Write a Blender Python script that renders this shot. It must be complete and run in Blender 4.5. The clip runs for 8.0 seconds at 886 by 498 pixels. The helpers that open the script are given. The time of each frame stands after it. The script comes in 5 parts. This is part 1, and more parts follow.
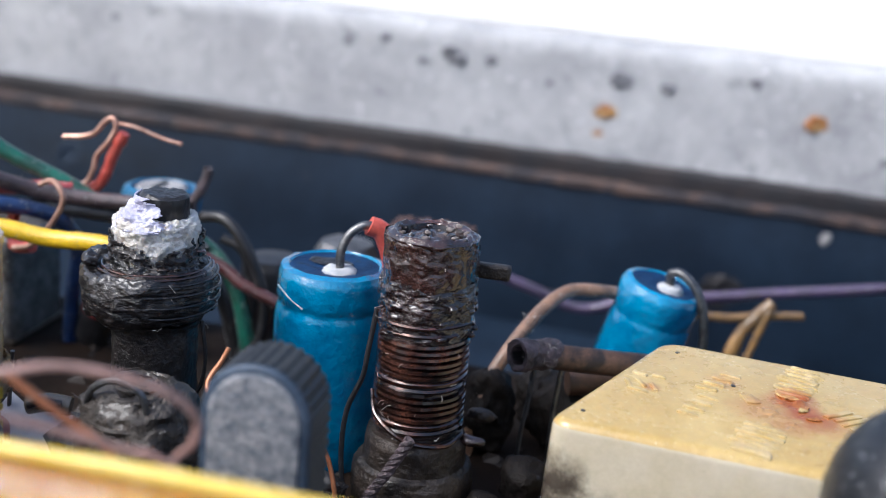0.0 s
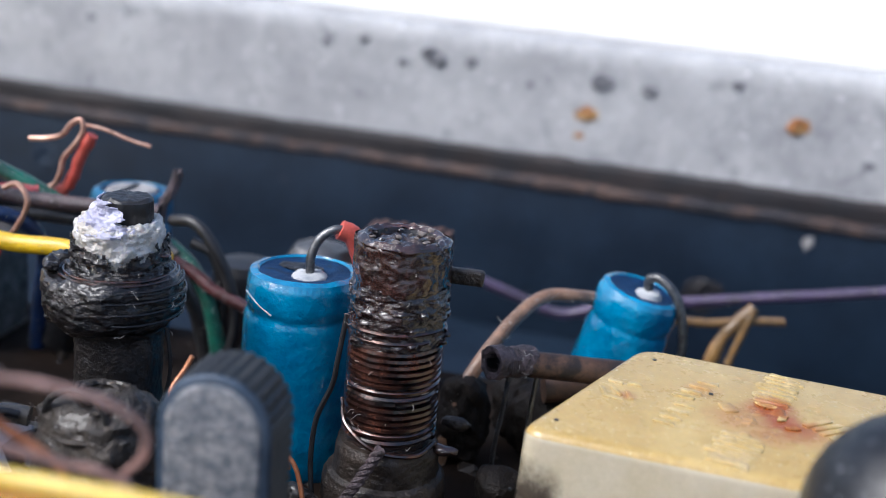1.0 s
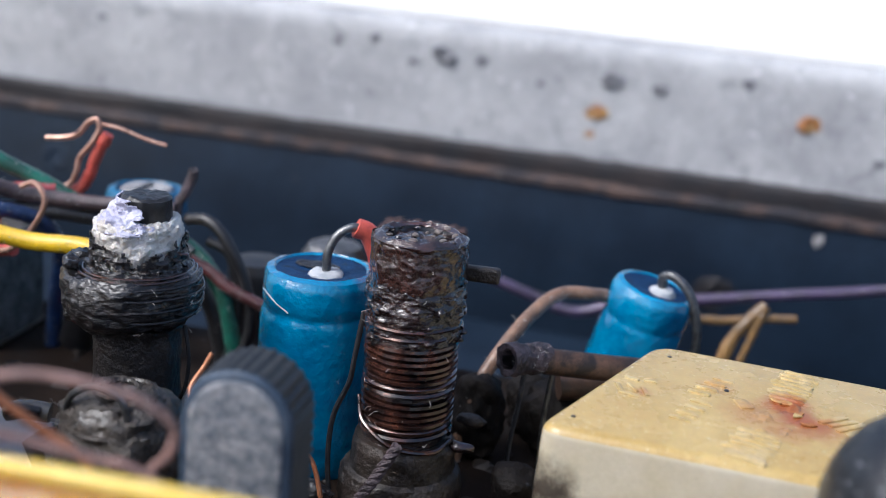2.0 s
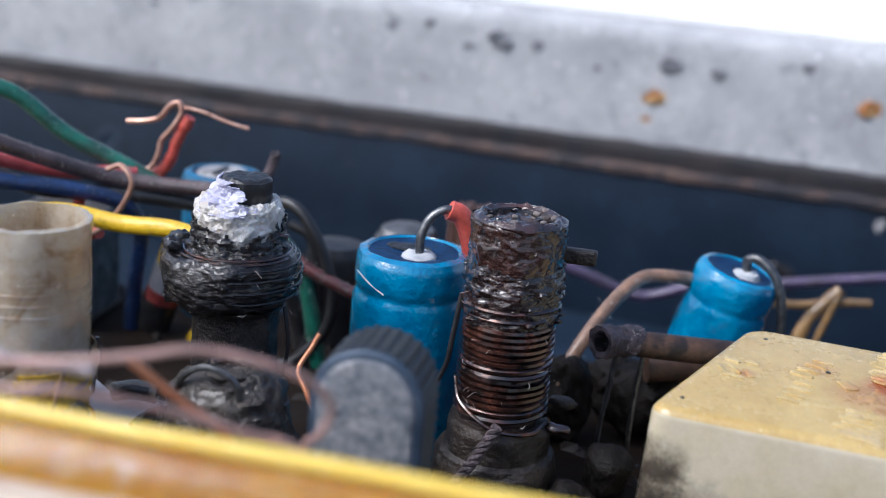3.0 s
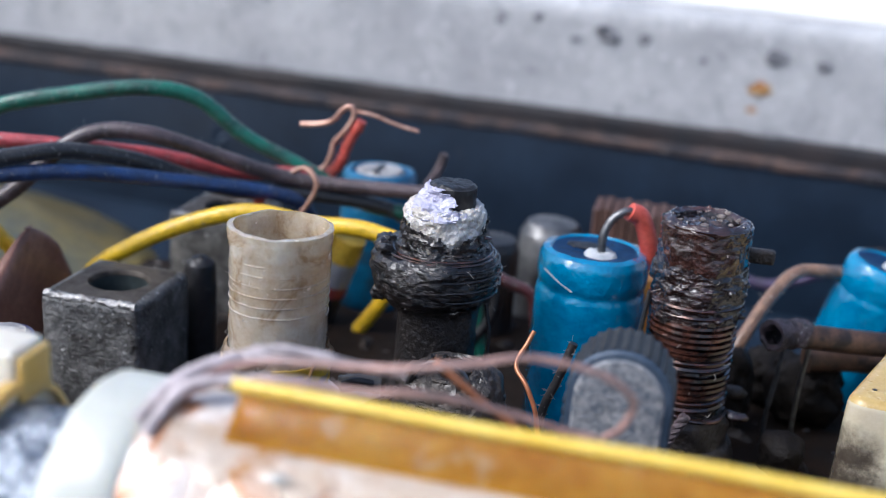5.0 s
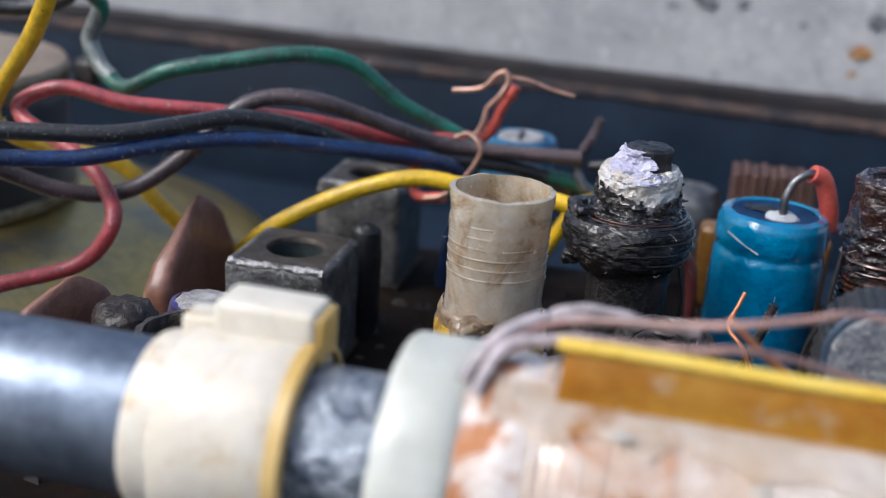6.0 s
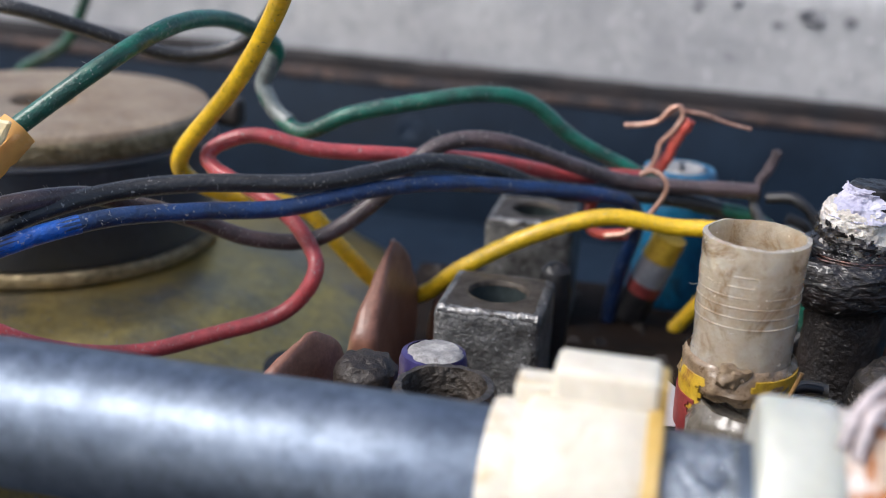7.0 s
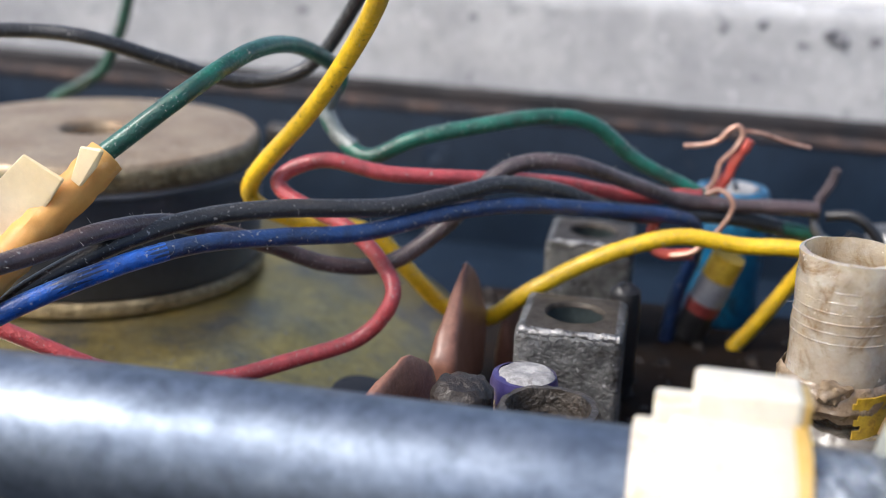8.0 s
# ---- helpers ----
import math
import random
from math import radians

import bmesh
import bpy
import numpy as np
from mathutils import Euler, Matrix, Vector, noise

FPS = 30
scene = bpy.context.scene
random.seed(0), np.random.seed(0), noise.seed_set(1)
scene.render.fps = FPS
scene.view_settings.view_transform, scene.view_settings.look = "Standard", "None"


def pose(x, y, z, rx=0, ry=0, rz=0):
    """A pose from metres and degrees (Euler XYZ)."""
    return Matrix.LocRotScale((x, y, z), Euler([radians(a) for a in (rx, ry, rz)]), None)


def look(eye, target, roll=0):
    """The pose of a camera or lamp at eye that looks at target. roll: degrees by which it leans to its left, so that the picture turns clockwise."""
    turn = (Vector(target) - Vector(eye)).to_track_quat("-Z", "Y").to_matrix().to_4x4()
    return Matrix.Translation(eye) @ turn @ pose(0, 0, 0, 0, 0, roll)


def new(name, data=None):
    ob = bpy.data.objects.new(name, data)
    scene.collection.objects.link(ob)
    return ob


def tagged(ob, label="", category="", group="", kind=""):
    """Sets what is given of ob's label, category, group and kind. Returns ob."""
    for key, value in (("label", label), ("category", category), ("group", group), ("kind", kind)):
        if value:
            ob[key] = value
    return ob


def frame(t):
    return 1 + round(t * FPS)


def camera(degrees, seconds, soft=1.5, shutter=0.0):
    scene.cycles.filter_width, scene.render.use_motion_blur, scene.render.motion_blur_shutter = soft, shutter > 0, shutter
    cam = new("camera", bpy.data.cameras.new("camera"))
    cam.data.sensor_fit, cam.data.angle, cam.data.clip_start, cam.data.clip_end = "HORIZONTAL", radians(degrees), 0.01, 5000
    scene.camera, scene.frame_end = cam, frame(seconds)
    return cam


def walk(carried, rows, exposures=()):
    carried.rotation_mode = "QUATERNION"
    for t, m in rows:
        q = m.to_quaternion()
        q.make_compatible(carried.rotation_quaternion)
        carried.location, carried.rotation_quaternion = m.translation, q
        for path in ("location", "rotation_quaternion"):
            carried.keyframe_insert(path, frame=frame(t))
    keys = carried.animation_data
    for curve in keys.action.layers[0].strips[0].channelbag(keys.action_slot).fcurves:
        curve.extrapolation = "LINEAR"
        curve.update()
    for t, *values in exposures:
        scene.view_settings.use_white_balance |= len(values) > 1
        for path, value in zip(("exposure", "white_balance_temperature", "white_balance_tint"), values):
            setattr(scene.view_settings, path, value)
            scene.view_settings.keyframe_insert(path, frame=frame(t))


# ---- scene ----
cam = camera(42.15, 8.0, soft=0.7)
ROWS = [
    (0.0, 0.00, 0.00, 50.00, 73.500, -5.000, 12.200),
    (0.5, 1.47, 2.35, 49.34, 73.548, -5.212, 11.291),
    (1.0, 0.90, 2.60, 49.62, 73.687, -5.168, 11.615),
    (1.2, 0.77, 2.24, 49.63, 73.749, -5.059, 11.937),
    (2.5, -2.00, 1.68, 49.35, 73.384, -4.996, 11.805),
    (3.0, -6.96, 0.11, 48.43, 72.990, -4.868, 12.474),
    (3.5, -10.18, -4.89, 48.45, 72.649, -4.784, 13.116),
    (4.0, -13.61, -6.97, 50.73, 72.247, -4.464, 13.474),
    (4.2, -14.62, -7.53, 50.39, 72.082, -4.629, 13.470),
    (5.5, -28.18, -10.57, 52.27, 70.969, -4.118, 13.460),
    (6.0, -38.28, -13.54, 49.54, 70.265, -3.950, 13.240),
    (6.5, -48.77, -18.62, 51.14, 70.971, -3.605, 13.331),
    (7.0, -58.85, -16.31, 51.29, 70.730, -2.691, 12.541),
    (7.5, -65.64, -17.21, 50.79, 70.780, -2.459, 11.683),
    (8.0, -68.31, -18.46, 50.75, 72.005, -2.216, 11.202),
]
MM = 0.001
walk(cam, [(t, pose(x * MM, y * MM, z * MM, rx, ry, rz)) for t, x, y, z, rx, ry, rz in ROWS],
     [(0.0, 0.55, 5900, 10), (1.0, 0.40, 5880, 10), (3.0, 0.38, 5700, 10), (3.5, 0.42, 5560, 10), (4.0, 0.42, 5560, 10), (5.5, 0.28, 5840, 10), (6.0, 0.10, 5960, 10), (6.5, 0.14, 6010, 10), (7.0, 0.25, 6180, 10), (7.5, 0.44, 6220, 10), (8.0, 0.54, 6280, 10)])
cam.data.dof.use_dof = True
cam.data.dof.focus_distance = 0.098
cam.data.dof.aperture_fstop = 26.0

# ---- world and sun ----
world = bpy.data.worlds.new("overcast_day")
scene.world = world
world.use_nodes = True
wn = world.node_tree.nodes
sky = wn.new("ShaderNodeTexSky")
sky.sky_type, sky.sun_disc = "NISHITA", False
sky.sun_elevation, sky.sun_rotation = radians(49), radians(235)
sky.air_density, sky.dust_density, sky.ozone_density = 1.0, 4.0, 1.0
wn["Background"].inputs["Strength"].default_value = 0.15
world.node_tree.links.new(sky.outputs["Color"], wn["Background"].inputs["Color"])
sun = new("sun", bpy.data.lights.new("sun", "SUN"))
sun.data.energy, sun.data.angle, sun.data.color = 2.1, radians(28), (1.0, 0.98, 0.95)
sun.matrix_world = look((-0.72, -0.50, 1), (0.0, 0.0, 0.0))


# ---- materials ----
def mat(name, c1, c2, rough=0.5, metal=0.0, mott=0.4, fine=6.0, bump=0.25, depth=0.08, dirt=None, dirt_scale=0.9,
        dirt_from=0.55, trans=0.0, sss=0.0, coat=0.0, speck=None, alpha=1.0, rvar=0.15, contrast=0.3, grain=0.55, spec=0.5, sheen=0.0,
        stretch=None):
    """Two colours mottled by a coarse noise (per mm), a dirt colour in patches, fine specks, fine relief in mm."""
    m = bpy.data.materials.new(name)
    m.use_nodes = True
    n, l = m.node_tree.nodes, m.node_tree.links
    b = n["Principled BSDF"]
    tc = n.new("ShaderNodeTexCoord")
    mul = n.new("ShaderNodeVectorMath")
    mul.operation = "MULTIPLY"
    mul.inputs[1].default_value = tuple(1000.0 * k for k in (stretch or (1, 1, 1)))
    l.new(tc.outputs["Object"], mul.inputs[0])

    def noise_node(scale, detail=5.0, roughness=0.6, dist=0.0):
        t = n.new("ShaderNodeTexNoise")
        t.inputs["Scale"].default_value, t.inputs["Detail"].default_value = scale, detail
        t.inputs["Roughness"].default_value, t.inputs["Distortion"].default_value = roughness, dist
        l.new(mul.outputs[0], t.inputs["Vector"])
        return t.outputs["Fac"]

    def ramp(fac, lo, hi):
        r = n.new("ShaderNodeMapRange")
        r.inputs["From Min"].default_value, r.inputs["From Max"].default_value = lo, hi
        l.new(fac, r.inputs["Value"])
        return r.outputs["Result"]

    def mix(fac, a, c):
        x = n.new("ShaderNodeMix")
        x.data_type = "RGBA"
        l.new(fac, x.inputs["Factor"])
        for s, v in ((x.inputs["A"], a), (x.inputs["B"], c)):
            if isinstance(v, tuple):
                s.default_value = (*v, 1)
            else:
                l.new(v, s)
        return x.outputs["Result"]

    col = mix(ramp(noise_node(mott, 6, 0.65), 0.5 - contrast / 2, 0.5 + contrast / 2), c1, c2)
    if dirt:
        col = mix(ramp(noise_node(dirt_scale, 8, 0.7, 0.6), dirt_from, dirt_from + 0.12), col, dirt)
    if speck:
        col = mix(ramp(noise_node(fine * 0.9, 2, 0.5), 0.66, 0.72), col, speck)
    gm = n.new("ShaderNodeMix")
    gm.data_type, gm.blend_type = "RGBA", "MULTIPLY"
    gm.inputs["Factor"].default_value = grain
    gr = n.new("ShaderNodeMapRange")
    gr.inputs["From Min"].default_value, gr.inputs["From Max"].default_value = 0.30, 0.68
    gr.inputs["To Min"].default_value, gr.inputs["To Max"].default_value = 0.25, 1.15
    l.new(noise_node(fine * 0.5, 8, 0.8), gr.inputs["Value"])
    l.new(col, gm.inputs["A"])
    l.new(gr.outputs["Result"], gm.inputs["B"])
    l.new(gm.outputs["Result"], b.inputs["Base Color"])
    b.inputs["Specular IOR Level"].default_value = spec
    fn = noise_node(fine, 4, 0.6)
    rr = n.new("ShaderNodeMapRange")
    rr.inputs["To Min"].default_value, rr.inputs["To Max"].default_value = max(0.03, rough - rvar), min(1.0, rough + rvar)
    l.new(noise_node(mott * 2.3, 5, 0.7), rr.inputs["Value"])
    l.new(rr.outputs["Result"], b.inputs["Roughness"])
    b.inputs["Metallic"].default_value = metal
    if bump:
        bp = n.new("ShaderNodeBump")
        bp.inputs["Strength"].default_value, bp.inputs["Distance"].default_value = bump, depth * MM
        l.new(fn, bp.inputs["Height"])
        l.new(bp.outputs["Normal"], b.inputs["Normal"])
    b.inputs["Transmission Weight"].default_value = trans
    b.inputs["Coat Weight"].default_value = coat
    b.inputs["Coat Roughness"].default_value = 0.12
    b.inputs["Sheen Weight"].default_value = sheen
    b.inputs["Sheen Roughness"].default_value = 0.45
    if sss:
        b.inputs["Subsurface Weight"].default_value = sss
        b.inputs["Subsurface Radius"].default_value = (1.0, 0.8, 0.5)
        b.inputs["Subsurface Scale"].default_value = 0.0015
    b.inputs["Alpha"].default_value = alpha
    return m


M_concrete = mat("concrete", (0.36, 0.36, 0.37), (0.55, 0.55, 0.55), 0.9, grain=0.3, mott=0.07, fine=1.0, bump=0.45, depth=1.0,
                 dirt=(0.24, 0.24, 0.255), dirt_scale=0.2, dirt_from=0.57, speck=(0.74, 0.74, 0.75))
M_ground = mat("cement_ground", (0.36, 0.35, 0.34), (0.46, 0.45, 0.43), 0.9, mott=0.03, fine=0.5, bump=0.5, depth=1.0,
               dirt=(0.24, 0.23, 0.22), dirt_scale=0.05)
M_case = mat("navy_black_paint", (0.007, 0.0155, 0.031), (0.014, 0.028, 0.051), 0.5, spec=0.3, mott=0.08, fine=2.0, bump=0.25, depth=0.1,
             dirt=(0.05, 0.05, 0.056), dirt_scale=0.12, dirt_from=0.64)
M_rim = mat("worn_rim", (0.010, 0.011, 0.015), (0.028, 0.021, 0.021), 0.65, mott=0.12, fine=1.5, bump=0.5, depth=0.25,
            dirt=(0.070, 0.045, 0.036), dirt_scale=0.16, dirt_from=0.60)
M_ledge = mat("rusty_ledge", (0.018, 0.017, 0.022), (0.125, 0.076, 0.057), 0.7, mott=0.10, contrast=0.2, fine=1.5, bump=0.6, depth=0.25,
              dirt=(0.022, 0.022, 0.030), dirt_scale=0.14, dirt_from=0.47, speck=(0.2, 0.17, 0.15))
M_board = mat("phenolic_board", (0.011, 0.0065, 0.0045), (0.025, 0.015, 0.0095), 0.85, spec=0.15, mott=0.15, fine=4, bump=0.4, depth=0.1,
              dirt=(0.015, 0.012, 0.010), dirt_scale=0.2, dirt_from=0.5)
M_blue = mat("blue_sleeve", (0.0, 0.105, 0.25), (0.0, 0.29, 0.54), 0.2, grain=0.3, mott=0.2, contrast=0.4, fine=0.5, bump=0.5, depth=0.8, coat=1.0,
             dirt=(0.004, 0.06, 0.17), dirt_scale=0.4, dirt_from=0.60)
M_blue_dark = mat("blue_crimp_top", (0.003, 0.022, 0.075), (0.006, 0.045, 0.13), 0.6, spec=0.25, mott=0.6, fine=3, bump=0.6, depth=0.3, dirt=(0.012, 0.014, 0.02), dirt_scale=0.4, dirt_from=0.56)
M_lead = mat("tinned_lead", (0.10, 0.10, 0.10), (0.25, 0.25, 0.25), 0.4, 0.9, mott=0.8, fine=5, bump=0.4)
M_seal = mat("white_seal", (0.36, 0.38, 0.40), (0.56, 0.57, 0.57), grain=0.15, rough=0.5, mott=0.8, fine=4, bump=0.4, dirt=(0.3, 0.3, 0.3))
M_redtag = mat("red_sleeving", (0.55, 0.07, 0.05), (0.68, 0.13, 0.09), 0.45, mott=0.5, fine=3, bump=0.2)
M_cream = mat("cream_plastic", (0.46, 0.305, 0.092), (0.56, 0.405, 0.155), 0.28, grain=0.28, mott=0.12, fine=3, bump=0.2, depth=0.12, sss=0.25, coat=0.3,
              speck=(0.74, 0.64, 0.40), dirt=(0.51, 0.35, 0.13), dirt_scale=0.35, dirt_from=0.64)
M_cream_front = mat("cream_plastic_grimy", (0.50, 0.43, 0.29), (0.61, 0.55, 0.42), 0.22, coat=0.5, grain=0.15, mott=0.12, fine=3, bump=0.2, sss=0.25,
                    dirt=(0.26, 0.20, 0.13), dirt_scale=0.3, dirt_from=0.66)
M_resin = mat("raised_resin", (0.52, 0.36, 0.13), (0.66, 0.50, 0.25), 0.35, mott=0.6, fine=3, bump=0.5, sss=0.3)
M_rust = mat("rust_stain", (0.28, 0.075, 0.015), (0.50, 0.22, 0.06), 0.6, mott=0.5, fine=3, bump=0.4, dirt=(0.62, 0.45, 0.19), dirt_scale=0.8, dirt_from=0.48)
M_tar = mat("burnt_varnish", (0.005, 0.0045, 0.005), (0.020, 0.014, 0.013), 0.3, rvar=0.14, mott=0.5, fine=2.4, bump=0.8, depth=0.42, coat=0.6,
            dirt=(0.06, 0.042, 0.036), dirt_scale=0.7, dirt_from=0.64, contrast=0.2, stretch=(0.6, 0.6, 1.6))
M_leather = mat("black_crazed_crust", (0.010, 0.008, 0.0075), (0.036, 0.027, 0.023), 0.40, rvar=0.12, mott=0.4, fine=2.6, bump=1.0, depth=0.3, coat=0.3,
                dirt=(0.085, 0.068, 0.058), dirt_scale=0.5, dirt_from=0.62)
# the dirt colour here is sparse pale lilac, painted glints of sky on the wax
M_wax = mat("brown_wax", (0.006, 0.0045, 0.005), (0.034, 0.013, 0.010), 0.1, rvar=0.07, mott=0.35, fine=1.1, bump=1.0, depth=0.6, coat=1.0, grain=0.3,
            dirt=(0.16, 0.13, 0.145), dirt_scale=0.8, dirt_from=0.69, contrast=0.25, stretch=(0.75, 0.75, 1.5))
M_skin = mat("reddish_waxed_sleeve", (0.010, 0.007, 0.0065), (0.062, 0.024, 0.018), 0.12, rvar=0.08, mott=0.3, fine=1.2, bump=1.0, depth=0.3, coat=1.0, grain=0.3,
             dirt=(0.30, 0.25, 0.23), dirt_scale=0.9, dirt_from=0.66, contrast=0.3, stretch=(0.9, 0.9, 1.2))
M_former = mat("aged_former", (0.012, 0.007, 0.006), (0.055, 0.026, 0.018), 0.15, rvar=0.1, mott=0.4, fine=1.2, bump=1.0, depth=0.7, coat=1.0,
               dirt=(0.22, 0.17, 0.145), dirt_scale=0.8, dirt_from=0.66)
M_enamel = mat("enamelled_copper", (0.026, 0.014, 0.012), (0.16, 0.060, 0.038), 0.2, 0.5, coat=1.0, mott=0.45, fine=4, bump=0.5, contrast=0.25,
               dirt=(0.010, 0.008, 0.008), dirt_scale=0.30, dirt_from=0.46)
M_copper = mat("bare_copper", (0.46, 0.24, 0.17), (0.62, 0.40, 0.31), 0.42, 0.55, mott=0.6, fine=5, bump=0.25,
               dirt=(0.22, 0.10, 0.06), dirt_scale=0.5)
M_white_wax = mat("white_wax", (0.56, 0.50, 0.43), (0.85, 0.81, 0.76), 0.35, mott=0.5, fine=1.8, bump=1.0, depth=0.4, sss=0.2, coat=0.4, grain=0.3,
                  dirt=(0.26, 0.17, 0.13), dirt_scale=0.6, dirt_from=0.63)
M_lilac = mat("lilac_flake", (0.40, 0.385, 0.52), (0.64, 0.625, 0.74), grain=0.2, rough=0.45, mott=0.5, fine=1.8, bump=0.8, depth=0.3)
M_tube = mat("milky_tube", (0.58, 0.44, 0.29), (0.84, 0.76, 0.64), contrast=0.3, grain=0.25, rough=0.22, mott=0.2, fine=1.4, bump=0.5, depth=0.18, trans=0.42, sss=0.4, coat=0.5,
             dirt=(0.42, 0.28, 0.155), dirt_scale=0.24, dirt_from=0.53)
M_tube_low = mat("clear_grimy_plastic", (0.19, 0.16, 0.12), (0.36, 0.32, 0.26), 0.22, mott=0.4, fine=1.5, bump=0.5, depth=0.25, trans=0.35, coat=0.5,
                 dirt=(0.10, 0.08, 0.06), dirt_scale=0.4, dirt_from=0.55)
M_ytape = mat("yellow_tape", (0.55, 0.33, 0.02), (0.68, 0.45, 0.05), 0.4, mott=0.5, fine=3, bump=0.2, dirt=(0.25, 0.1, 0.03), dirt_scale=0.4)
M_redtape = mat("dark_red_tape", (0.22, 0.03, 0.03), (0.32, 0.06, 0.05), 0.45, mott=0.5, fine=3, bump=0.2)
M_can = mat("grimy_tin", (0.10, 0.098, 0.095), (0.30, 0.295, 0.285), 0.45, 0.5, mott=0.35, fine=2.4, bump=0.9, depth=0.32, grain=0.7, contrast=0.25,
            dirt=(0.055, 0.048, 0.042), dirt_scale=0.5, dirt_from=0.56, speck=(0.55, 0.55, 0.54))
M_can_top = mat("grimy_tin_top", (0.045, 0.034, 0.025), (0.12, 0.10, 0.08), 0.55, 0.4, mott=0.4, fine=2.5, bump=0.7, depth=0.2,
                dirt=(0.04, 0.035, 0.03), dirt_scale=0.5)
M_slug = mat("green_black_slug", (0.02, 0.03, 0.03), (0.05, 0.065, 0.065), 0.5, mott=0.5, fine=3, bump=0.4)
M_ceramic = mat("brown_ceramic", (0.215, 0.092, 0.060), (0.32, 0.155, 0.105), 0.42, mott=0.3, fine=2.5, bump=0.4, depth=0.14, coat=0.2,
                dirt=(0.38, 0.27, 0.22), dirt_scale=0.4, dirt_from=0.64)
M_knob = mat("black_ribbed_plastic", (0.016, 0.016, 0.017), (0.035, 0.034, 0.033), 0.5, mott=0.4, fine=3, bump=0.3,
             dirt=(0.10, 0.09, 0.085), dirt_scale=0.5, dirt_from=0.62)
M_face = mat("dusty_slate_face", (0.075, 0.095, 0.125), (0.35, 0.35, 0.355), grain=0.35, rough=0.8, mott=1.7, contrast=0.35, fine=2.4, bump=0.9, depth=0.3,
             dirt=(0.52, 0.50, 0.47), dirt_scale=1.1, dirt_from=0.58)
M_face_rim = mat("blue_grey_rim", (0.03, 0.052, 0.085), (0.07, 0.10, 0.145), 0.5, mott=0.6, fine=3, bump=0.3)
M_rod = mat("ferrite", (0.14, 0.175, 0.235), (0.25, 0.295, 0.365), 0.46, 0.8, rvar=0.12, mott=0.15, fine=1.2, bump=0.3, depth=0.12, coat=0.2,
            dirt=(0.10, 0.11, 0.135), dirt_scale=0.3, dirt_from=0.64)
M_silver = mat("silver_wrap", (0.06, 0.08, 0.12), (0.55, 0.60, 0.66), 0.28, 0.6, mott=0.4, fine=1.2, bump=1.0, depth=0.5)
M_clip = mat("ivory_nylon", (0.64, 0.58, 0.46), (0.78, 0.73, 0.63), grain=0.15, rough=0.35, mott=0.15, fine=2.0, bump=0.2, sss=0.3,
             dirt=(0.50, 0.35, 0.15), dirt_scale=0.2, dirt_from=0.56)
M_collar = mat("milky_collar", (0.50, 0.51, 0.45), (0.62, 0.63, 0.57), grain=0.15, rough=0.35, mott=0.2, fine=2, bump=0.2, sss=0.4)
M_litz = mat("pale_litz", (0.80, 0.62, 0.48), (0.92, 0.85, 0.78), grain=0.2, rough=0.25, metal=0.15, mott=0.25, fine=3, bump=0.25, coat=0.6,
             dirt=(0.62, 0.30, 0.12), dirt_scale=0.2, dirt_from=0.54)
M_foil = mat("copper_stained_band", (0.80, 0.68, 0.58), (0.90, 0.84, 0.78), grain=0.15, rough=0.25, metal=0.05, mott=0.3, fine=2, bump=0.4, coat=0.5,
             dirt=(0.46, 0.17, 0.045), dirt_scale=0.25, dirt_from=0.47)
# pale dirt patches: stains together with white reflections put into the film's colour
M_film = mat("amber_film", (0.70, 0.30, 0.012), (0.86, 0.50, 0.05), grain=0.15, rough=0.2, mott=0.25, fine=1.0, bump=0.4, depth=0.3, trans=0.12, coat=0.7, sss=0.4,
             dirt=(0.90, 0.74, 0.48), dirt_scale=0.3, dirt_from=0.57)
M_stained = mat("stained_film", (0.80, 0.62, 0.42), (0.93, 0.87, 0.80), grain=0.15, rough=0.18, mott=0.22, contrast=0.35, fine=0.9, bump=0.7, depth=0.4, coat=0.9,
                dirt=(0.60, 0.27, 0.05), dirt_scale=0.2, dirt_from=0.55)
M_lip = mat("yellow_film_edge", (0.78, 0.50, 0.045), (0.88, 0.64, 0.13), grain=0.15, rough=0.3, mott=0.2, fine=2, bump=0.15, coat=0.4, sss=0.2)
M_plate = mat("zinc_plate", (0.32, 0.215, 0.128), (0.49, 0.37, 0.24), 0.42, 0.4, mott=0.12, fine=2.2, bump=0.5, depth=0.12, grain=0.65,
              dirt=(0.42, 0.32, 0.21), dirt_scale=0.18, dirt_from=0.58, speck=(0.54, 0.46, 0.36))
M_plate_edge = mat("brassy_edge", (0.22, 0.165, 0.085), (0.46, 0.37, 0.22), 0.36, 0.7, mott=0.4, fine=1.6, bump=1.0, depth=0.4,
                   dirt=(0.10, 0.08, 0.05), dirt_scale=0.4)
M_magnet = mat("ferrite_magnet", (0.014, 0.017, 0.026), (0.032, 0.037, 0.050), 0.45, sheen=0.3, mott=0.15, fine=2, bump=0.3,
               dirt=(0.06, 0.06, 0.07), dirt_scale=0.3, dirt_from=0.62)
M_gold = mat("yellow_zinc_basket", (0.64, 0.47, 0.13), (0.26, 0.25, 0.18), 0.34, 0.85, mott=0.07, fine=1.5, bump=0.35, depth=0.12,
             dirt=(0.20, 0.19, 0.17), dirt_scale=0.08, dirt_from=0.54, speck=(0.34, 0.33, 0.30))
M_tapetag = mat("masking_tape", (0.60, 0.27, 0.055), (0.70, 0.37, 0.10), grain=0.15, rough=0.55, mott=0.12, fine=1.5, bump=0.4, depth=0.12, sss=0.3,
                dirt=(0.72, 0.46, 0.2), dirt_scale=0.2, dirt_from=0.6)
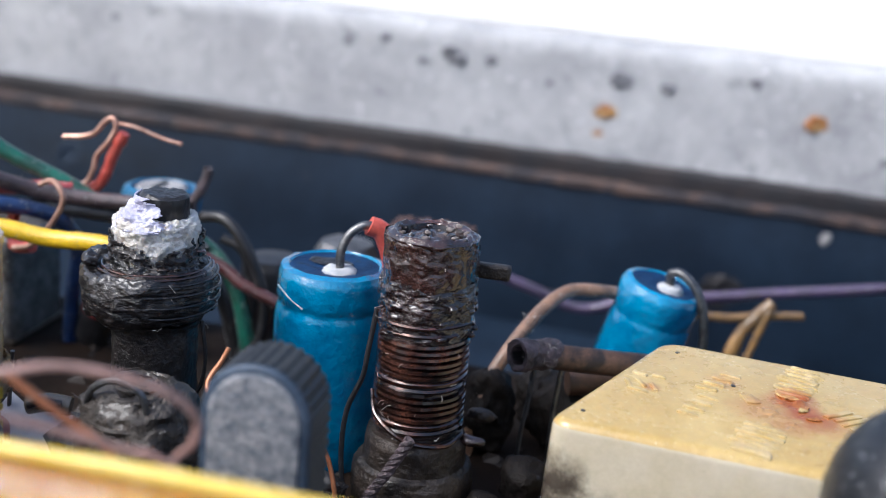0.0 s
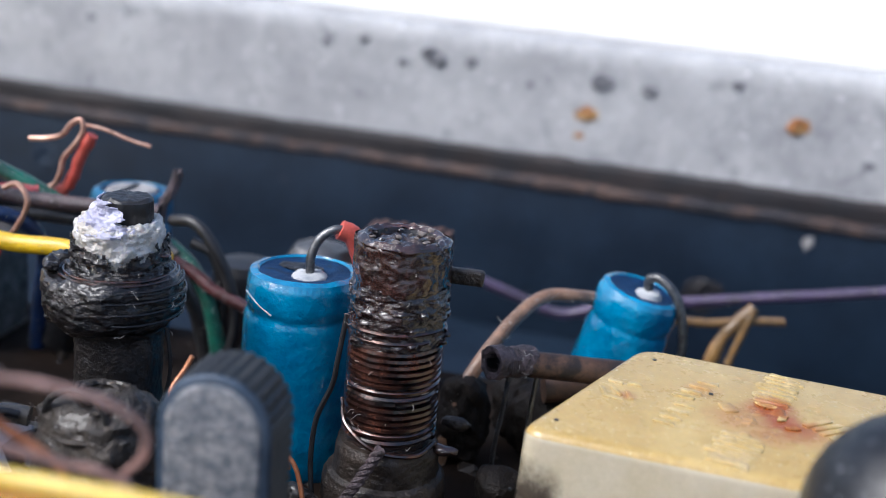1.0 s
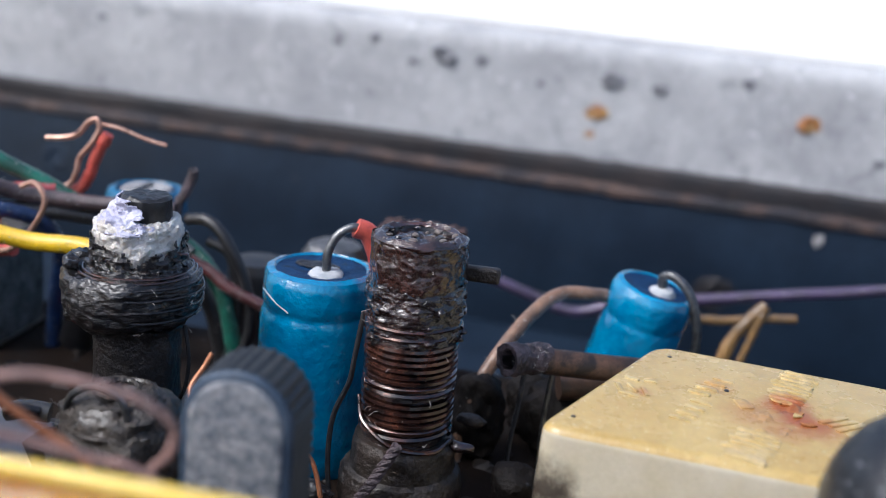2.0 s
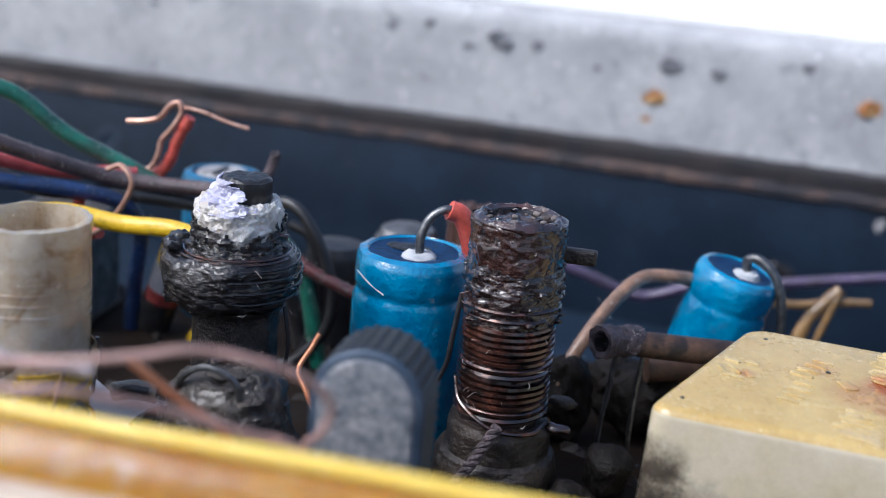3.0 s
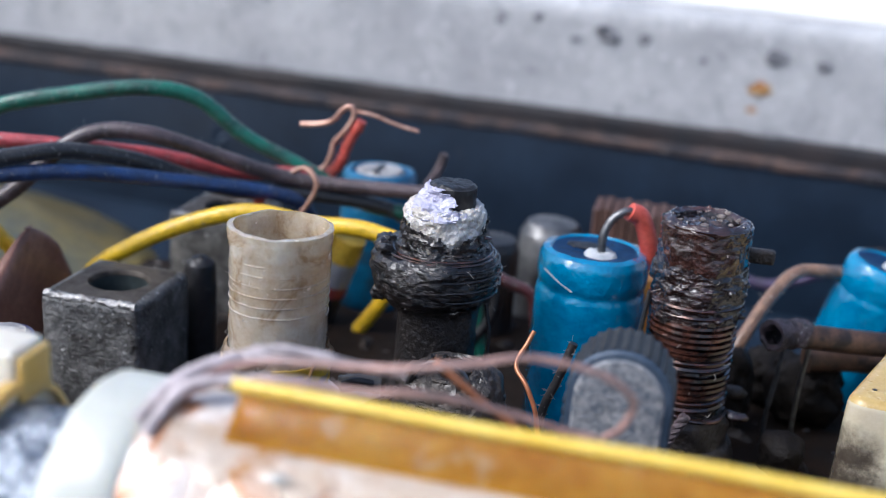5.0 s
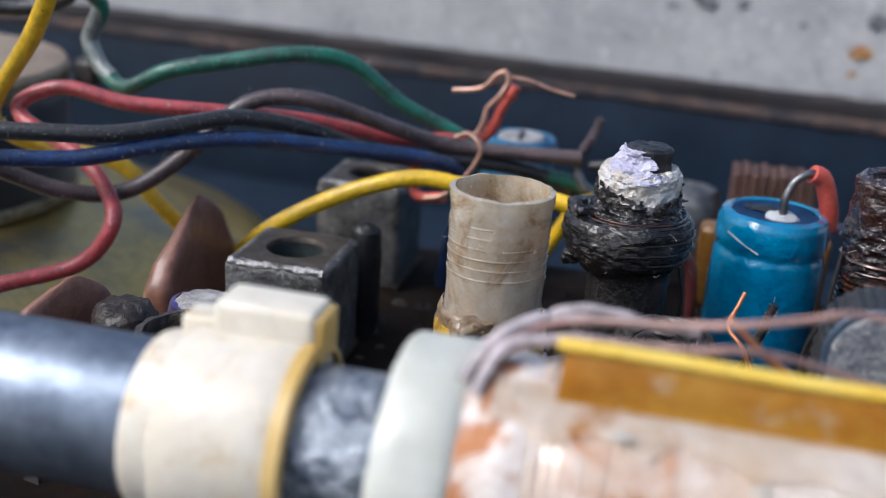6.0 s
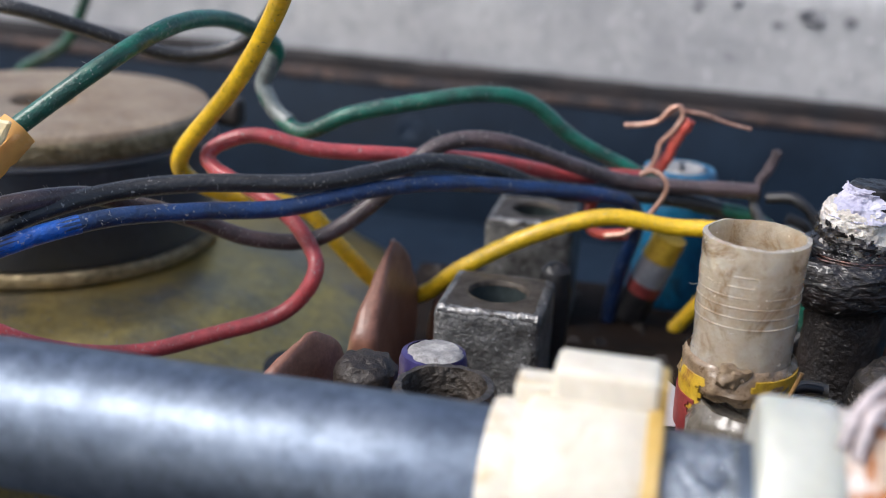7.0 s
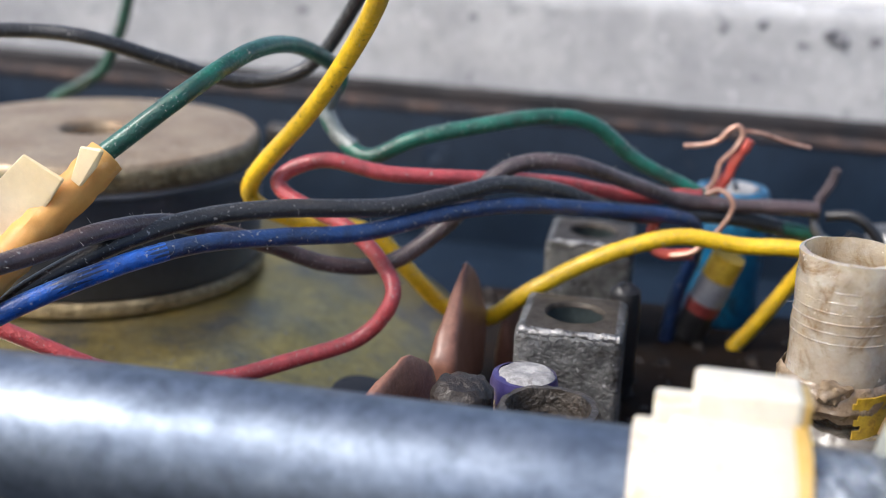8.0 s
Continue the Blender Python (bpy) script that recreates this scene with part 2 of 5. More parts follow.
M_ribs = mat("brown_laminate", (0.07, 0.032, 0.021), (0.135, 0.068, 0.048), 0.6, mott=0.3, fine=3, bump=0.4)
M_grey = mat("dull_grey_metal", (0.12, 0.12, 0.12), (0.26, 0.255, 0.25), 0.4, 0.7, mott=0.4, fine=3, bump=0.4)
M_black = mat("black_component", (0.010, 0.010, 0.012), (0.028, 0.027, 0.028), 0.4, mott=0.4, fine=3, bump=0.4,
              dirt=(0.07, 0.06, 0.055), dirt_scale=0.6, dirt_from=0.6)
M_ball = mat("black_rubber", (0.009, 0.010, 0.012), (0.024, 0.025, 0.028), 0.34, mott=0.5, fine=2.6, bump=0.5, depth=0.14,
             speck=(0.34, 0.34, 0.36))
M_paper = mat("white_paper", (0.68, 0.68, 0.72), (0.78, 0.78, 0.80), grain=0.15, rough=0.7, mott=0.5, fine=2, bump=0.3, dirt=(0.4, 0.38, 0.36), dirt_scale=0.5, dirt_from=0.62)
M_bandgrey = mat("grey_band", (0.26, 0.27, 0.30), (0.36, 0.36, 0.38), 0.4, mott=0.4, fine=3, bump=0.2)
M_purple_top = mat("violet_sleeve", (0.035, 0.028, 0.11), (0.06, 0.05, 0.17), 0.35, mott=0.5, fine=3, bump=0.2, coat=0.3)


def wire_mat(name, c, dust=(0.42, 0.40, 0.37), dark=0.5, sheen=0.08):
    c2 = tuple(min(1.0, v * 1.2 + 0.003) for v in c)
    grime = tuple(dark * v + 0.006 for v in c)
    return mat(name, grime, c2, 0.38, mott=0.3, fine=2.6, bump=0.8, depth=0.2, coat=0.45, sheen=sheen, grain=0.35,
               dirt=tuple(0.55 * a + 0.45 * b for a, b in zip(c, dust)), dirt_scale=1.5, dirt_from=0.61,
               speck=tuple(0.42 * a + 0.58 * b for a, b in zip(c, dust)), contrast=0.22)


W_green = wire_mat("green_insulation", (0.001, 0.125, 0.078))
W_dkgreen = wire_mat("dark_green_insulation", (0.004, 0.075, 0.04))
W_grey = wire_mat("grey_green_insulation", (0.20, 0.23, 0.22))
W_black = wire_mat("black_insulation", (0.017, 0.016, 0.017), sheen=0.15)
W_blue = wire_mat("blue_insulation", (0.006, 0.038, 0.14))
W_brown = wire_mat("maroon_brown_insulation", (0.085, 0.055, 0.056))
W_red = wire_mat("coral_red_insulation", (0.50, 0.065, 0.07), dark=0.7)
W_yellow = wire_mat("yellow_insulation", (0.80, 0.50, 0.008), dust=(0.05, 0.03, 0.01), dark=0.85, sheen=0.0)
W_tan = wire_mat("tan_insulation", (0.25, 0.14, 0.083))
W_dark_red = wire_mat("dull_red_insulation", (0.075, 0.009, 0.009), dust=(0.12, 0.08, 0.07))
W_purple = wire_mat("purple_insulation", (0.065, 0.04, 0.10))
W_mauve = wire_mat("mauve_litz", (0.42, 0.25, 0.21))
M_hair = mat("orange_copper", (0.36, 0.125, 0.05), (0.56, 0.24, 0.12), 0.35, 0.35, mott=0.6, fine=5, bump=0.2, grain=0.25)
W_straw = wire_mat("straw_insulation", (0.30, 0.165, 0.05))

M_pit = mat("concrete_pit", (0.13, 0.13, 0.145), (0.26, 0.26, 0.275), 0.95, mott=0.5, fine=1.5, bump=0.5, depth=0.4)
M_amber = mat("amber_lacquer", (0.16, 0.07, 0.012), (0.26, 0.12, 0.02), 0.35, mott=0.4, fine=2.5, bump=0.3, coat=0.3, dirt=(0.05, 0.03, 0.02), dirt_scale=0.5)
M_lint = mat("lint", (0.30, 0.28, 0.26), (0.46, 0.44, 0.41), 0.8, mott=1.0, fine=4, bump=0)
M_glue = mat("brown_glue", (0.20, 0.12, 0.06), (0.42, 0.31, 0.2), 0.3, mott=0.4, fine=1.6, bump=0.6, depth=0.25, trans=0.2, coat=0.5)
W_pale = wire_mat("pale_litz_tail", (0.66, 0.57, 0.56))
# lit copy of the blue insulation: less grime, bluish highlight in the colour
W_bright_blue = wire_mat("clean_lit_blue_insulation", (0.005, 0.11, 0.52))
M_base = mat("dusty_brown_base", (0.012, 0.009, 0.007), (0.042, 0.029, 0.021), 0.5, mott=0.3, fine=1.6, bump=0.9, depth=0.4, coat=0.2, dirt=(0.12, 0.095, 0.078), dirt_scale=0.6, dirt_from=0.64)
M_smudge = mat("dusty_blue_smudge", (0.012, 0.026, 0.05), (0.025, 0.048, 0.085), 0.7, mott=0.3, fine=1.5, bump=0.2)
# near-white cement: the strong sun on the step's top is put into the colour
M_pale = mat("sunlit_white_cement", (0.78, 0.77, 0.75), (0.86, 0.85, 0.83), 0.9, mott=0.02, fine=0.4, bump=0.3, depth=0.5, grain=0.15)
M_mound = mat("dusty_olive_wax", (0.022, 0.017, 0.013), (0.085, 0.067, 0.052), 0.45, mott=0.3, fine=1.6, bump=1.0, depth=0.6, coat=0.3, dirt=(0.26, 0.24, 0.22), dirt_scale=0.6, dirt_from=0.63)
# worn tin, lightened so that the edge highlight is in the colour
M_worn_highlight = mat("worn_highlight_tin", (0.28, 0.27, 0.26), (0.58, 0.57, 0.55), 0.4, 0.8, mott=0.8, fine=2, bump=0.9, depth=0.3, dirt=(0.10, 0.09, 0.08), dirt_scale=0.9, dirt_from=0.52)
M_crumb = mat("pale_crumbs", (0.06, 0.045, 0.038), (0.26, 0.22, 0.20), 0.7, mott=1.2, fine=3, bump=0.5)
M_debris = mat("dark_debris", (0.010, 0.0075, 0.006), (0.045, 0.032, 0.025), 0.6, mott=0.6, fine=2, bump=0.5, dirt=(0.12, 0.095, 0.075), dirt_scale=0.7, dirt_from=0.64)
# tan bodies behind the block: the shadow over them is put into this brown
M_tanbody = mat("shade_darkened_tan_body", (0.045, 0.024, 0.015), (0.12, 0.064, 0.038), 0.5, mott=0.3, fine=2, bump=0.6, dirt=(0.02, 0.014, 0.012), dirt_scale=0.4, dirt_from=0.48)

M_flap = mat("pale_masking_tape", (0.78, 0.58, 0.32), (0.86, 0.70, 0.45), grain=0.12, rough=0.5, mott=0.12, fine=1.5, bump=0.4, depth=0.12, sss=0.3)


def stain(m, spots, colour):
    """Soaks ragged round stains (x, y, radius, strength, z; mm) into a material's colour, at their place on the block."""
    n, l = m.node_tree.nodes, m.node_tree.links
    base = n["Principled BSDF"].inputs["Base Color"]
    geo, tex = n.new("ShaderNodeNewGeometry"), n.new("ShaderNodeTexNoise")
    tex.inputs["Scale"].default_value, tex.inputs["Detail"].default_value, tex.inputs["Roughness"].default_value = 700.0, 6.0, 0.65
    l.new(geo.outputs["Position"], tex.inputs["Vector"])
    for x, y, r, strength, z in spots:
        dist = n.new("ShaderNodeVectorMath")
        dist.operation = "DISTANCE"
        dist.inputs[1].default_value = (x * MM, y * MM, z * MM)
        l.new(geo.outputs["Position"], dist.inputs[0])
        fall = n.new("ShaderNodeMapRange")
        fall.inputs["From Min"].default_value, fall.inputs["From Max"].default_value = r * MM, 0.0
        l.new(dist.outputs["Value"], fall.inputs["Value"])
        add = n.new("ShaderNodeMath")
        add.operation = "ADD"
        l.new(fall.outputs["Result"], add.inputs[0])
        l.new(tex.outputs["Fac"], add.inputs[1])
        edge = n.new("ShaderNodeMapRange")
        edge.inputs["From Min"].default_value, edge.inputs["From Max"].default_value = 0.62, 1.25
        edge.inputs["To Max"].default_value = strength
        l.new(add.outputs["Value"], edge.inputs["Value"])
        gate = n.new("ShaderNodeMath")
        gate.operation = "MULTIPLY"
        wide = n.new("ShaderNodeMapRange")
        wide.inputs["From Min"].default_value, wide.inputs["From Max"].default_value = 0.0, 0.3
        l.new(fall.outputs["Result"], wide.inputs["Value"])
        l.new(edge.outputs["Result"], gate.inputs[0])
        l.new(wide.outputs["Result"], gate.inputs[1])
        mx = n.new("ShaderNodeMix")
        mx.data_type = "RGBA"
        l.new(gate.outputs["Value"], mx.inputs["Factor"])
        l.new(base.links[0].from_socket, mx.inputs["A"])
        mx.inputs["B"].default_value = (*colour, 1)
        l.new(mx.outputs["Result"], base)


RUST_SPOTS = [(x, y, r, k, 13.6) for x, y, r, k in ((13.0, 92.6, 3.0, 1.0), (13.9, 90.0, 2.8, 0.95), (15.0, 88.6, 3.4, 0.7), (10.8, 89.4, 4.4, 0.45), (12.8, 86.8, 2.6, 0.4), (1.4, 90.4, 1.2, 0.6), (7.6, 94.4, 2.4, 0.3))]
GRIME_SPOTS = [(-6.6, 80.6, 7.5, 0.95, 3.0), (-4.6, 80.3, 6.5, 0.9, 1.5), (-6.8, 82.0, 6.0, 0.9, 6.5), (-2.6, 80.1, 5.5, 0.8, 4.5), (3.0, 79.7, 7.0, 0.7, 2.0), (-5.0, 80.4, 3.6, 0.9, 8.6)]
stain(M_cream_front, GRIME_SPOTS, (0.05, 0.038, 0.028))
stain(M_cream, RUST_SPOTS, (0.30, 0.075, 0.012))
stain(M_resin, RUST_SPOTS, (0.30, 0.075, 0.012))
M_captop = mat("stained_white_top", (0.24, 0.23, 0.23), (0.50, 0.48, 0.46), 0.55, mott=0.7, fine=2.5, bump=0.7, depth=0.2, dirt=(0.12, 0.10, 0.09), dirt_scale=0.6, dirt_from=0.56)
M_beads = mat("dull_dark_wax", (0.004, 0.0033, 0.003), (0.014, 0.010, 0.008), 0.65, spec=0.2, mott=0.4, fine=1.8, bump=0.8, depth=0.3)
M_char_grey = mat("violet_grey_char", (0.028, 0.021, 0.023), (0.15, 0.11, 0.12), 0.5, mott=0.5, fine=2.2, bump=1.0, depth=0.4, dirt=(0.02, 0.014, 0.014), dirt_scale=0.8, dirt_from=0.55)
M_clip_edge = mat("amber_nylon_edge", (0.60, 0.38, 0.10), (0.74, 0.53, 0.22), 0.35, grain=0.15, mott=0.2, fine=2, bump=0.2, sss=0.3)
M_blue_dull = mat("dull_blue_sleeve", (0.006, 0.09, 0.20), (0.012, 0.19, 0.36), 0.4, mott=0.25, fine=1.2, bump=0.4, depth=0.2, coat=0.3,
                  dirt=(0.02, 0.04, 0.06), dirt_scale=0.25, dirt_from=0.54)


# ---- building helpers (millimetres) ----
def thing(name, base, label, category, group="", kind=""):
    ob = new(name)
    ob.empty_display_size = 0.002
    ob.location = Vector(base) * MM
    return tagged(ob, label, category, group, kind)


def origin_of(ob):
    v = Vector((0, 0, 0))
    while ob:
        v = v + ob.location
        ob = ob.parent
    return v


def link_mesh(name, bm, material, base, smooth):
    bmesh.ops.recalc_face_normals(bm, faces=bm.faces)
    base = Vector(base)
    for v in bm.verts:
        v.co = v.co * MM - base
    me = bpy.data.meshes.new(name)
    bm.to_mesh(me)
    bm.free()
    me.materials.append(material)
    if smooth:
        me.polygons.foreach_set("use_smooth", [True] * len(me.polygons))
        me.set_sharp_from_angle(angle=radians(smooth))
    return new(name, me)


def part(name, bm, material, parent, label="", smooth=40):
    """One mesh under a thing or a part; the geometry is given in world millimetres."""
    ob = link_mesh(name, bm, material, origin_of(parent), smooth)
    ob.parent = parent
    if label:
        ob["label"] = label
    return ob


def solo(name, bm, material, base, label, category, group="", kind="", smooth=40):
    """A thing that is one mesh."""
    ob = link_mesh(name, bm, material, Vector(base) * MM, smooth)
    ob.location = Vector(base) * MM
    return tagged(ob, label, category, group, kind)


def join(*bms):
    out = bms[0]
    for b in bms[1:]:
        me = bpy.data.meshes.new("join")
        b.to_mesh(me)
        b.free()
        out.from_mesh(me)
        bpy.data.meshes.remove(me)
    return out


def grained(bm, amp, across, along, seed=0.0):
    """Uneven surface drawn out sideways, like baked-on turns."""
    bm.normal_update()
    for v in bm.verts:
        v.co += v.normal * amp * noise.fractal(Vector((v.co.x * along, v.co.y * along, v.co.z * across + seed)), 0.8, 2.0, 3)
    return bm


def rough(bm, amp, scale, seed=0.0):
    """Uneven surface: moves the vertices along their normals by fractal noise."""
    bm.normal_update()
    off = Vector((seed * 7.3, seed * 3.1, seed * 5.7))
    for v in bm.verts:
        v.co += v.normal * amp * noise.fractal(v.co * scale + off, 0.7, 2.0, 4)
    return bm


def lathe(profile, seg=48, at=(0, 0, 0), tilt=(0, 0, 0), sub=1):
    """Turned shape round z from rows of (radius, height); a radius of 0 closes it."""
    rows = []
    for (r0, z0), (r1, z1) in zip(profile, profile[1:]):
        rows += [(r0 + (r1 - r0) * k / sub, z0 + (z1 - z0) * k / sub) for k in range(sub)]
    rows.append(profile[-1])
    bm = bmesh.new()
    rings = []
    for r, z in rows:
        if r < 1e-4:
            rings.append([bm.verts.new((0, 0, z))])
        else:
            rings.append([bm.verts.new((r * math.cos(a), r * math.sin(a), z)) for a in (2 * math.pi * k / seg for k in range(seg))])
    for a, b in zip(rings, rings[1:]):
        for k in range(seg):
            j = (k + 1) % seg
            vs = [a[k % len(a)], a[j % len(a)], b[j % len(b)], b[k % len(b)]]
            vs = list(dict.fromkeys(vs))
            if len(vs) > 2:
                bm.faces.new(vs)
    bm.transform(pose(*at, *tilt))
    return bm


def spline(points, steps=8):
    p = [Vector(q) for q in points]
    p = [2 * p[0] - p[1]] + p + [2 * p[-1] - p[-2]]
    out = []
    for a, b, c, d in zip(p, p[1:], p[2:], p[3:]):
        for k in range(steps):
            t = k / steps
            out.append(0.5 * (2 * b + (c - a) * t + (2 * a - 5 * b + 4 * c - d) * t * t + (3 * b - a - 3 * c + d) * t ** 3))
    out.append(p[-2])
    return out


def tube(points, r, seg=12, steps=8, wob=0.0, taper=1.0):
    """A round wire through the points."""
    path = spline(points, steps) if steps else [Vector(q) for q in points]
    bm = bmesh.new()
    rings, side = [], None
    for k, c in enumerate(path):
        d = (path[min(k + 1, len(path) - 1)] - path[max(k - 1, 0)]).normalized()
        if side is None:
            side = d.orthogonal().normalized()
        side = (side - d * side.dot(d)).normalized()
        up = d.cross(side)
        rr = r * (1 + (taper - 1) * k / max(1, len(path) - 1))
        rr *= 1 + wob * noise.noise(c * 1.3)
        rings.append([bm.verts.new(c + rr * (side * math.cos(a) + up * math.sin(a))) for a in (2 * math.pi * j / seg for j in range(seg))])
    for a, b in zip(rings, rings[1:]):
        for j in range(seg):
            bm.faces.new((a[j], a[(j + 1) % seg], b[(j + 1) % seg], b[j]))
    bm.faces.new(rings[0])
    bm.faces.new(rings[-1])
    return bm


def helix(c, r, z0, z1, turns, wr, seg=26, axis="z", seed=0, wave=0.06):
    """Close winding of wire round an upright or lying former."""
    rng = random.Random(seed)
    pts = []
    for k in range(int(turns * seg) + 1):
        a, u = 2 * math.pi * k / seg, k / (turns * seg)
        rr = r + wave * noise.noise(Vector((math.cos(a) * 2, math.sin(a) * 2, u * turns * 0.9 + seed)))
        h = z0 + (z1 - z0) * u + wave * 0.8 * noise.noise(Vector((math.sin(a), u * turns * 1.7, seed + 4)))
        if axis == "z":
            pts.append((c[0] + rr * math.cos(a), c[1] + rr * math.sin(a), h))
        else:
            pts.append((h, c[1] + rr * math.cos(a), c[2] + rr * math.sin(a)))
    return tube(pts, wr, 6, 0)


def rbox(x0, x1, y0, y1, z0, z1, bev=0.4, seg=3, m=None):
    bm = bmesh.new()
    bmesh.ops.create_cube(bm, size=1)
    bm.transform(Matrix.LocRotScale(((x0 + x1) / 2, (y0 + y1) / 2, (z0 + z1) / 2), None, (x1 - x0, y1 - y0, z1 - z0)))
    if bev:
        bmesh.ops.bevel(bm, geom=bm.edges[:], offset=bev, segments=seg, affect="EDGES", profile=0.6)
    if m:
        bm.transform(m)
    return bm


def prism(poly, h, bev=0.3, seg=2, m=None):
    """A plate: the outline (x, y) raised by h, with rounded edges."""
    bm = bmesh.new()
    f = bm.faces.new([bm.verts.new((x, y, 0)) for x, y in poly])
    got = bmesh.ops.extrude_face_region(bm, geom=[f])
    for v in got["geom"]:
        if isinstance(v, bmesh.types.BMVert):
            v.co.z += h
    bmesh.ops.recalc_face_normals(bm, faces=bm.faces)
    if bev:
        es = [e for e in bm.edges if len(e.link_faces) == 2 and e.calc_face_angle(0) > 0.5]
        bmesh.ops.bevel(bm, geom=es, offset=bev, segments=seg, affect="EDGES", profile=0.6)
    if m:
        bm.transform(m)
    return bm


def thicken(bm, depth):
    """Gives an open skin a back and closed edges."""
    bmesh.ops.delete(bm, geom=[v for v in bm.verts if not v.link_faces], context="VERTS")
    bm.normal_update()
    faces, rim_ = bm.faces[:], [e for e in bm.edges if len(e.link_faces) == 1]
    back = {v: bm.verts.new(v.co - v.normal * depth) for v in bm.verts[:]}
    for f in faces:
        bm.faces.new([back[v] for v in reversed(f.verts)])
    for e in rim_:
        a, b = e.verts
        bm.faces.new((a, b, back[b], back[a]))
    return bm


def torn(bm, c, lo, hi, seed, jag=16, thick=0.15):
    """Keeps the stretch of a turned skin between two angles, with a torn edge, and gives it thickness."""
    gone = []
    for f in bm.faces:
        p = f.calc_center_median()
        a = math.degrees(math.atan2(p.y - c[1], p.x - c[0])) % 360
        j = jag * noise.noise(Vector((p.z * 1.7, seed, 0.5)))
        if not lo + j < a < hi + j:
            gone.append(f)
    bmesh.ops.delete(bm, geom=gone, context="FACES")
    return thicken(bm, thick)


def ragged(bm, c, z, amp, seed, thick=0.15):
    """Keeps a turned skin below an uneven torn line round height z, with holes near that line."""
    gone = []
    for f in bm.faces:
        p = f.calc_center_median()
        a = math.atan2(p.y - c[1], p.x - c[0])
        line = z + amp * noise.fractal(Vector((math.cos(a) * 2.6, math.sin(a) * 2.6, seed)), 0.7, 2.0, 4)
        if p.z > line or (p.z > line - 1.5 * amp and noise.noise(Vector((p.x * 1.1, p.y * 1.1, p.z * 2.2 + seed))) > 0.28):
            gone.append(f)
    bmesh.ops.delete(bm, geom=gone, context="FACES")
    return thicken(bm, thick)


def blob(c, r, amp=0.25, scale=0.8, squash=(1, 1, 1), seed=0, sub=3):
    bm = bmesh.new()
    bmesh.ops.create_icosphere(bm, subdivisions=sub, radius=1)
    bm.transform(Matrix.LocRotScale(c, None, Vector(squash) * r))
    return rough(bm, amp * r, scale, seed)


def twisted(points, r, pitch=1.6, strands=3, seg=7):
    """A stranded wire end: thin strands twisted round the path."""
    path = spline(points, 12)
    out = []
    for s in range(strands):
        pts, run = [], 0.0
        for k, c in enumerate(path):
            d = (path[min(k + 1, len(path) - 1)] - path[max(k - 1, 0)]).normalized()
            run += (c - path[max(k - 1, 0)]).length
            a = 2 * math.pi * (s / strands + run / pitch)
            u = d.orthogonal().normalized()
            pts.append(c + (u * math.cos(a) + d.cross(u) * math.sin(a)) * r * 0.55)
        out.append(tube(pts, r * 0.55, seg, 0, wob=0.3))
    return join(*out)


# ---- setting: cement ground, concrete step behind ----
YAW = -4.3
ALONG = Matrix.Translation((-46, 189.6, 0)) @ Matrix.Rotation(radians(YAW), 4, "Z")   # x along the case's back wall
g = bmesh.new()
bmesh.ops.create_grid(g, x_segments=40, y_segments=40, size=30000)
g.transform(Matrix.Translation((0, 0, -20)))
solo("ground", g, M_ground, (0, 0, -20), "grey cement ground under the open radio", "ground", kind="structure")
step = rbox(-20000, 20000, 9, 25000, -19.9, 31.5, 4.5, 6, ALONG)
solo("wall_concrete", step, M_concrete, (-46, 200, -20), "pitted grey concrete step behind the case", "wall", kind="structure")
# added slab; its pale colour carries the sunlit glare of the step's top
solo("pavement", rbox(-20000, 20000, 13.6, 24000, 31.4, 33.0, 0.6, 3, ALONG), M_pale, (-46, 201, 31.4), "added slab on the step, coloured pale for sunlit glare", "pavement", kind="structure")
rng = random.Random(3)
for k, (u, z, r, c) in enumerate([(34.2, 19.3, 1.7, 0), (68.8, 21.9, 1.7, 0), (33.2, 15.6, 0.7, 0), (6.6, 25.8, 2.1, 1), (13.5, 25.6, 1.2, 1), (-13, 26.0, 0.9, 1), (36, 25.0, 1.8, 1), (44, 24.6, 1.3, 1), (-6, 27.5, 1.0, 1), (1, 24, 0.8, 1), (58, 27, 1.2, 1), (-60, 25, 1.0, 1), (24, 23, 0.7, 1), (80, 17, 0.9, 1), (-95, 24, 1.1, 1)]):
    m_ = (M_rust, M_pit)[c]
    solo("crumb" if c == 0 else "pit_stain", blob(ALONG @ Vector((u, 8.95, z)), r, 0.35, 0.5, (1.35 if c == 0 else 1, 0.12, 0.7), k), m_,
         ALONG @ Vector((u, 8.9, z)), ("rusty brown crumb stuck to the concrete", "dark pitted stain on the concrete")[c], ("crumb", "stain")[c],
         ("rusty crumbs", "pit stains")[c])

# ---- the radio's open case ----
case = thing("radio_case", (-46, 100, -20), "open dark navy radio case with a worn rusty rim, on cement", "case")
L, R, F = -190, 150, -178
part("back_wall", rbox(L, R, 0, 3.4, -20, 7.9, 0.3, 2, ALONG), M_case, case, "dark navy painted back wall")
ledge = rbox(L, R, -0.5, 3.0, 7.6, 9.3, 0.6, 4, ALONG)
bmesh.ops.subdivide_edges(ledge, edges=[e for e in ledge.edges if e.calc_length() > 50], cuts=150, use_grid_fill=True)
part("ledge", rough(ledge, 0.35, 0.25, 2), M_ledge, case, "rusty worn inner ledge of the rim")
rim = rbox(L, R, 2.2, 5.4, 8.2, 12.3, 0.8, 4, ALONG)
bmesh.ops.subdivide_edges(rim, edges=[e for e in rim.edges if e.calc_length() > 50], cuts=150, use_grid_fill=True)
part("rim", rough(rim, 0.30, 0.2, 5), M_rim, case, "dark worn rim edge")
